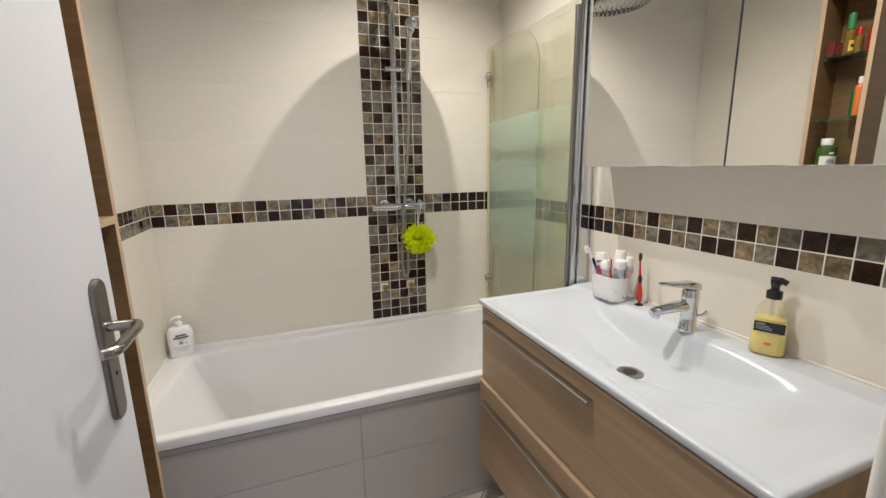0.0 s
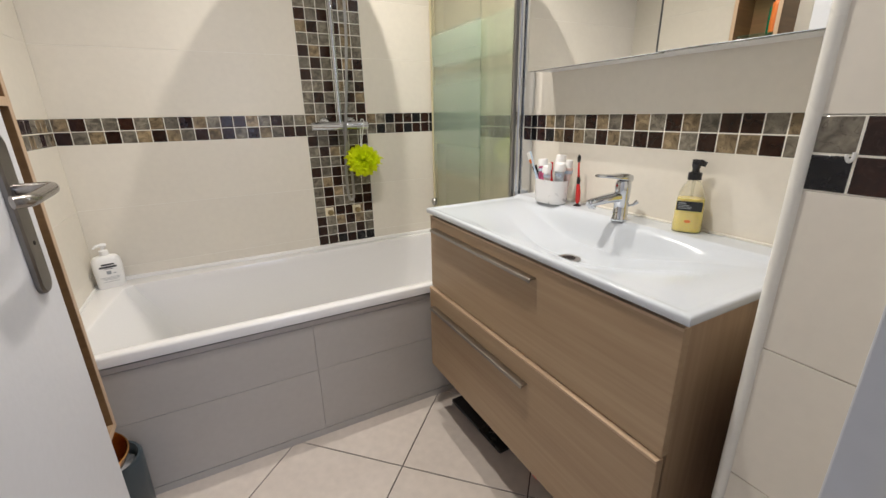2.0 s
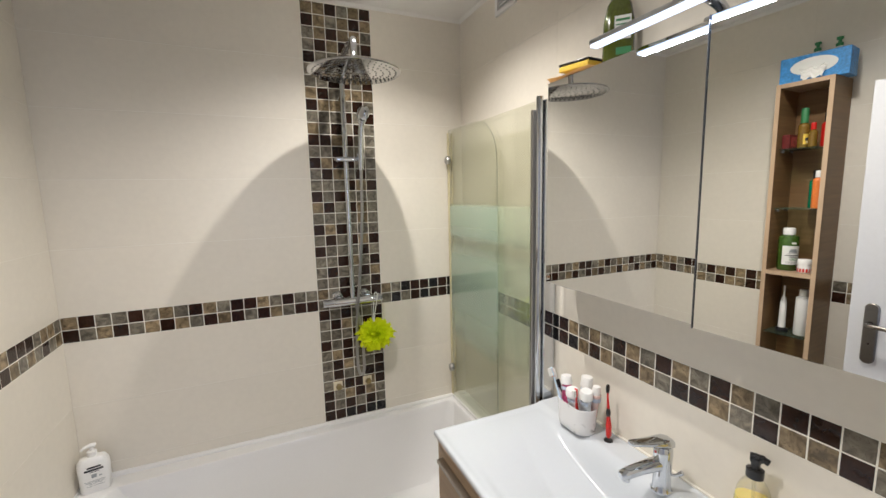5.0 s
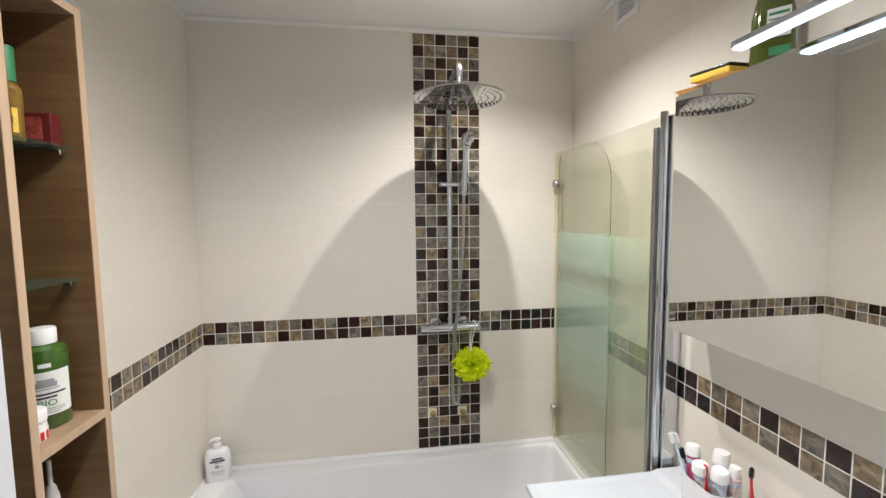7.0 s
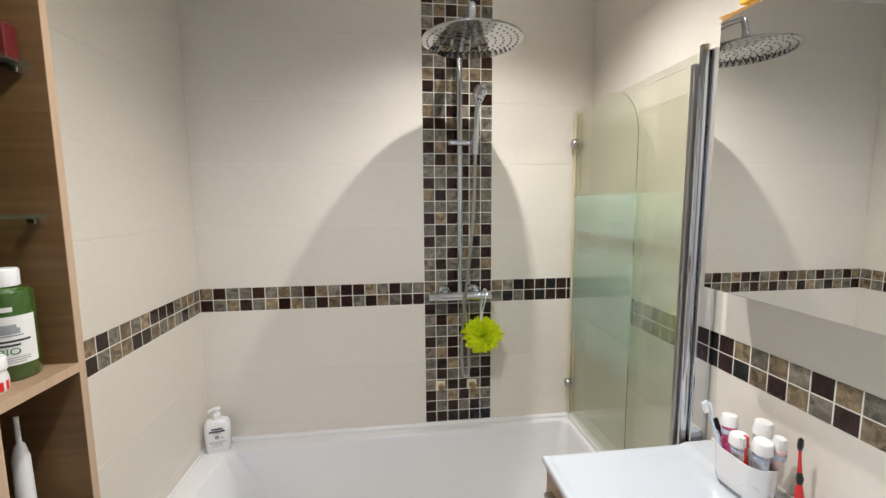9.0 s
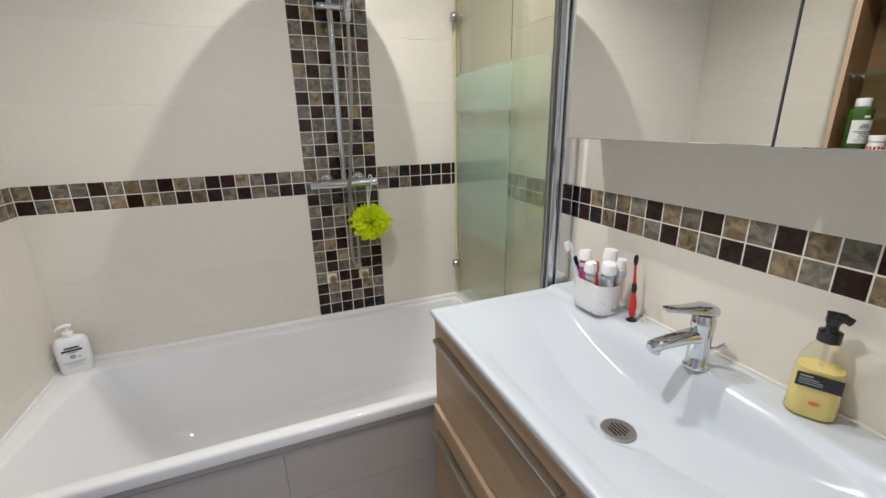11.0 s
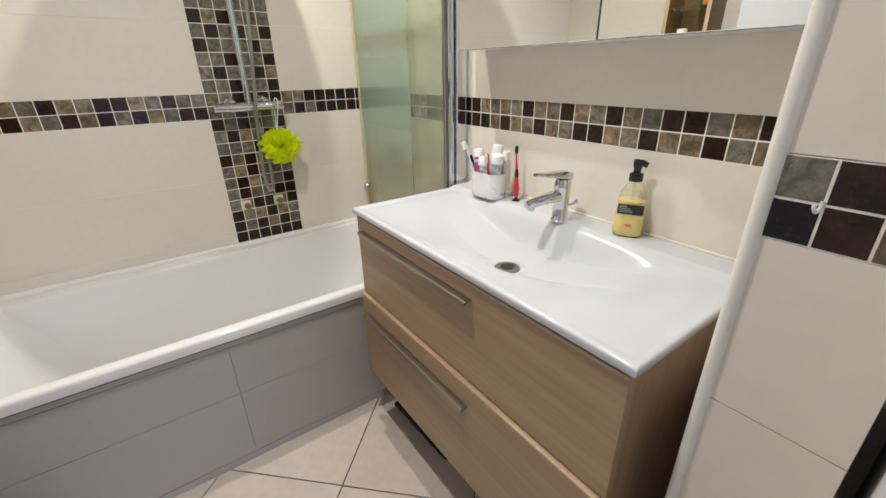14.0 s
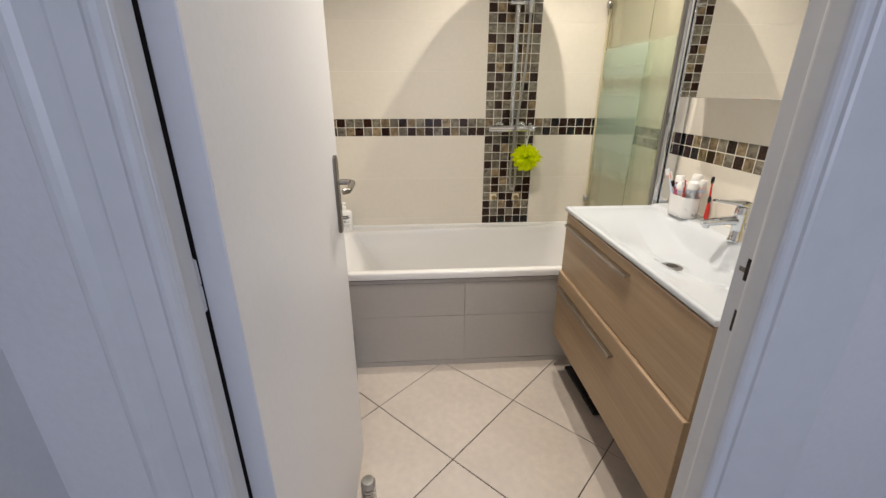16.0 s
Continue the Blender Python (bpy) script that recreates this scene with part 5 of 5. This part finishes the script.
# ---- floor things ----
bin_ = thing("waste_bin", (0.105, 1.575, 0.0), "slate grey cylindrical bin standing by the bath panel", "bin")
part("bin_body", lathe([(0, 0), (0.082, 0), (0.086, 0.006), (0.090, 0.262), (0.086, 0.270), (0.080, 0.270), (0.078, 0.05), (0, 0.05)], 40), M_SLATE, bin_, smooth=True)
part("bin_liner", lathe([(0, 0.20), (0.06, 0.21), (0.074, 0.235), (0, 0.255)], 9), paint("foil", (0.75, 0.76, 0.78), 0.25, 0.9, vary=0.3, scale=40), bin_, "crumpled silvery foil")
bowl_t = thing("copper_bowl", (0.092, 1.505, 0.283), "tilted copper bowl resting on the waste bin", "bowl", rx=9, ry=14)
bowl_t.scale = (1.15, 1.15, 1.2)
part("bowl_body", lathe([(0, 0.0), (0.030, 0.002), (0.052, 0.018), (0.066, 0.048), (0.070, 0.075), (0.067, 0.076), (0.062, 0.050), (0.048, 0.022), (0.02, 0.007), (0, 0.007)], 36), M_GOLD, bowl_t, smooth=True)
scale_ = thing("bathroom_scale", (1.43, 1.425, 0.0), "flat black bathroom scale lying under the basin unit", "bathroom scale", rz=2)
part("platform", box(-0.155, 0.155, -0.172, 0.172, 0.012, 0.030, 0.006), M_BLK, scale_, smooth=True)
for x in (-0.12, 0.12):
    for y in (-0.13, 0.13):
        part("foot", lathe([(0, 0), (0.016, 0), (0.016, 0.012), (0, 0.012)], 16), M_BLK, scale_, at=pose(x, y, 0))
# Unidentified small red piece, built as a plain turned disc.
redc = thing("soap_dish", (1.365, 1.115, 0.0), "small round red plastic piece lying under the basin unit", "dish")
part("disc_body", lathe([(0, 0), (0.030, 0), (0.032, 0.004), (0.030, 0.016), (0, 0.018)], 26), M_RED, redc, smooth=True)
stop = thing("door_stop", (0.318, 0.905, 0.0), "ribbed steel door stop standing on the tiles", "door stop")
prof = [(0, 0), (0.025, 0)]
for k in range(5):
    z = 0.006 + 0.016 * k
    prof += [(0.026, z), (0.026, z + 0.010), (0.021, z + 0.0115), (0.021, z + 0.0145)]
prof += [(0.026, 0.088), (0.026, 0.104), (0.021, 0.112), (0, 0.115)]
part("stop_body", lathe(prof, 28), M_BRUSHED, stop, smooth=True)

# adhesive hook on the tiled return, blue carton in the gap beside the basin unit
hook = thing("adhesive_hook", (1.2695, 0.499, 1.153), "tiny clear plastic hook stuck on the mosaic", "hook")
part("hook_body", tube(smooth_line([(-0.001, 0, 0.008), (-0.002, 0, 0.0), (-0.006, 0.002, -0.004), (-0.009, 0.004, 0.001), (-0.009, 0.004, 0.005)], 4), 0.0022, 8), M_WHITE, hook, smooth=True)
brsh = thing("boxed_brush", (1.668, 0.612, 0.852), "blue and clear carton wedged between basin unit and wall", "package", rx=-6, ry=0)
part("blue_sleeve", box(-0.028, 0.020, -0.012, 0.008, 0.085, 0.195, 0.001), M_BLUE, brsh, "dark blue card sleeve")
part("barcode_label", box(-0.0288, -0.0281, -0.009, 0.005, 0.145, 0.180), M_LABEL, brsh, "white label")
part("clear_blister", box(-0.026, 0.018, -0.010, 0.006, -0.10, 0.0848, 0.002), M_CLEARPL, brsh, "clear plastic tray")

# ---- order of the mosaic tiles, from the top and from the left: dark, black, grey, tan ----
STRIP = """TTDGTD DTGTDT GTDTTG GDTDGD DGGGGG GGDGGG GGDDGD TDGTTT DTTGDG GGGDGD TGDGDG DDTDGG GGDGGG DTDDGG GDTGDG
GGGDTD DGDGGG TDGDTG GGGGTG DTDGGG GDGDTD DGGGDG GGDTGD GDGGDT GGDGGD TGDDDD GGDGGG DGDGGD GDTGDD GGGDGD DGDGGD
GTDGGG GDTGGD GDGGDD GTDDTD DGTDTG DGDGDG DDBDBB""".split()
BACK_L = ["TDGGDGTGDTGDDTGDGG", "DGTDGTDTGDTDGDTGDD"]
BACK_R = ["TGBDDBDBD", "GBGDBDDBD"]
RIGHT_BAND = ["DBDGDDBDGDDBDD" + "BDTGTGDTGDTGDTGDDGTDGTD", "BDGDDBDTDBDDBD" + "BDBTDTGDTGDDTGDTTDGTDGT"]
RIGHT_OFF = 0.0227


# ---- tiles of floor and walls ----
MESHES = {}


def tile_mesh(w, h, t, ch, mat):
    key = (round(w, 4), round(h, 4), t, ch, mat.name)
    if key not in MESHES:
        MESHES[key] = finish("tile", plate([(0, 0), (w, 0), (w, h), (0, h)], 0, t, ch), mat)
    return MESHES[key]


def tile(parent, mesh, m):
    ob = new("tile", mesh)
    ob.parent = parent
    ob.matrix_local = m
    return ob


# each face: origin, direction of the courses, direction out of the wall
def face(origin, along, out):
    a, o = Vector(along), Vector(out)
    up = Vector((0, 0, 1))
    m = Matrix.Identity(4)
    for k, v in enumerate((a, up, o)):
        for r in range(3):
            m[r][k] = v[r]
    for r in range(3):
        m[r][3] = origin[r]
    return m


def big_tiles(parent, f, length, spans_for, width=1.20, start=0.0, drop=0.0):
    for z0, z1 in z_rows():
        z0, z1 = max(0.0, z0 - drop), z1 - (drop if z1 < CEIL - 0.01 else 0)
        for s0, s1 in spans_for(z0, z1):
            x = start
            while x < s1:
                a, b_ = max(x, s0), min(x + width, s1)
                if b_ - a > 0.01:
                    tile(parent, tile_mesh(b_ - a - 0.0003, z1 - z0 - 0.0018, 0.008, 0.0005, M_TILE), f @ pose(a + 0.00015, z0 + 0.0009, -0.008))
                x += width


KINDS = {"D": M_DARK, "B": M_BLACK, "G": M_GREY, "T": M_TAN}
MOS = PITCH - 0.0032
pick = random.Random(11)


def kind(prev, blacks=False):
    c = pick.choice("DDGGGTTT" if not blacks else "BBBGDB")
    if c == prev and pick.random() < 0.6:
        c = pick.choice("DGT")
    return c


def mosaic(parent, f, x0, z0, cols, rows, given=None, blacks=0, cut=None, pitch=PITCH):
    """Rows from the top downwards; given: strings of kinds from the left, per row."""
    prev = "x"
    for r in range(rows):
        for c in range(cols):
            k = given[r][c] if given and r < len(given) and c < len(given[r]) else kind(prev, c < blacks)
            prev = k
            w = pitch - 0.0032 if not cut or c < cols - 1 else cut
            tile(parent, tile_mesh(w, MOS, 0.008, 0.0010, KINDS[k]), f @ pose(x0 + c * pitch + 0.0016, z0 - (r + 1) * PITCH + 0.0016, -0.008 + 0.0006 * pick.random()))


def backing(parent, f, x0, x1, z0, z1):
    """Pale grout bed under a run of mosaic."""
    b_ = box(x0, x1, z0, z1, -0.0078, -0.0006)
    ob = part("mosaic_grout", b_, M_MGROUT, parent, "pale grout between mosaic tiles")
    ob.matrix_local = f


LBAND = -((BY - DOOR_Y1) // -PITCH)
f_back = face((0, BY, 0), (1, 0, 0), (0, -1, 0))
big_tiles(wall_back, f_back, RX, lambda a, b_: [(0, SX0), (SX1, RX)], start=-0.26)
backing(wall_back, f_back, SX0, SX1, 0.54, CEIL)
backing(wall_back, f_back, 0, SX0, BAND0, BAND1)
backing(wall_back, f_back, SX1, RX, BAND0, BAND1)
mosaic(wall_back, f_back, SX0, BAND1 + 25 * PITCH, 6, 38, STRIP)
mosaic(wall_back, f_back, 0.0, BAND1, 18, 2, BACK_L, pitch=SX0 / 18)
mosaic(wall_back, f_back, SX1, BAND1, 9, 2, BACK_R, pitch=(RX - SX1) / 9)

f_left = face((0, DOOR_Y1, 0), (0, 1, 0), (1, 0, 0))
LL = BY - DOOR_Y1
big_tiles(wall_left, f_left, LL, lambda a, b_: [(0, LL)], start=-0.15)
backing(wall_left, f_left, 0, LL, BAND0, BAND1)
mosaic(wall_left, f_left, LL - 39 * PITCH, BAND1, 39, 2)

DROP = 0.019
f_right = face((RX, BY, 0), (0, -1, 0), (-1, 0, 0))
LR = BY - 0.552
big_tiles(wall_right, f_right, LR, lambda a, b_: [(0, LR)], start=-0.45, drop=DROP)
backing(wall_right, f_right, 0, LR, BAND0 - DROP, BAND1 - DROP)
mosaic(wall_right, f_right, RIGHT_OFF, BAND1 - DROP, 36, 2, RIGHT_BAND)

f_stub = face((1.270, 0.552, 0), (0, -1, 0), (-1, 0, 0))
LS = 0.552 - DOOR_Y1
big_tiles(wall_stub, f_stub, LS, lambda a, b_: [(0, LS)], start=0.0, drop=DROP)
backing(wall_stub, f_stub, 0, LS, BAND0 - DROP, BAND1 - DROP)
mosaic(wall_stub, f_stub, 0.004, BAND1 - DROP, 4, 2, ["GDDG", "BDTD"], cut=LS - 3 * PITCH - 0.008)
f_stub2 = face((RX, 0.552 + 0.008, 0), (-1, 0, 0), (0, 1, 0))
big_tiles(wall_stub, f_stub2, RX - 1.276, lambda a, b_: [(0, RX - 1.278)], start=0.0)
# plastic corner trim
tb = tube([(1.2720, 0.5530, 0.002), (1.2720, 0.5530, CEIL - 0.002)], 0.0100, 12)
part("corner_trim", tb, M_TRIMW, wall_stub, "white quarter-round tile trim", smooth=True)

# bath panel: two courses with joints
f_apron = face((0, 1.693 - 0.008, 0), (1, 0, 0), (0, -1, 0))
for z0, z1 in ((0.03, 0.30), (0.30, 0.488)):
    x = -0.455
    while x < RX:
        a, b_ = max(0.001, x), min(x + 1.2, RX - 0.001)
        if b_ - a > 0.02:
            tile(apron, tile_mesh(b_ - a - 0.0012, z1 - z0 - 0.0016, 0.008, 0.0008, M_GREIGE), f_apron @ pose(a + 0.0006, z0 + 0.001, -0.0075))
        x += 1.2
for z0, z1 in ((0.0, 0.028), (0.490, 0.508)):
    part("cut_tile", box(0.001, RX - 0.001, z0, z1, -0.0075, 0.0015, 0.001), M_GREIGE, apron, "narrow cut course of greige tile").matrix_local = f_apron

# floor laid on the diagonal
HD = 0.318
for i in range(-4, 6):
    for j in range(-6, 8):
        if (i + j) % 2:
            continue
        cx, cy = 0.632 + (i + 1) * HD, 1.070 + j * HD
        h = HD - 0.0030
        poly = clip([(cx + h, cy), (cx, cy + h), (cx - h, cy), (cx, cy - h)], 0.001, RX - 0.001, 0.22, 1.69)
        if poly:
            me = finish("tile", plate([(p[0] - cx, p[1] - cy) for p in poly], -0.004, 0.0, 0.0014), M_FLOOR)
            tile(floor, me, pose(cx, cy, 0))
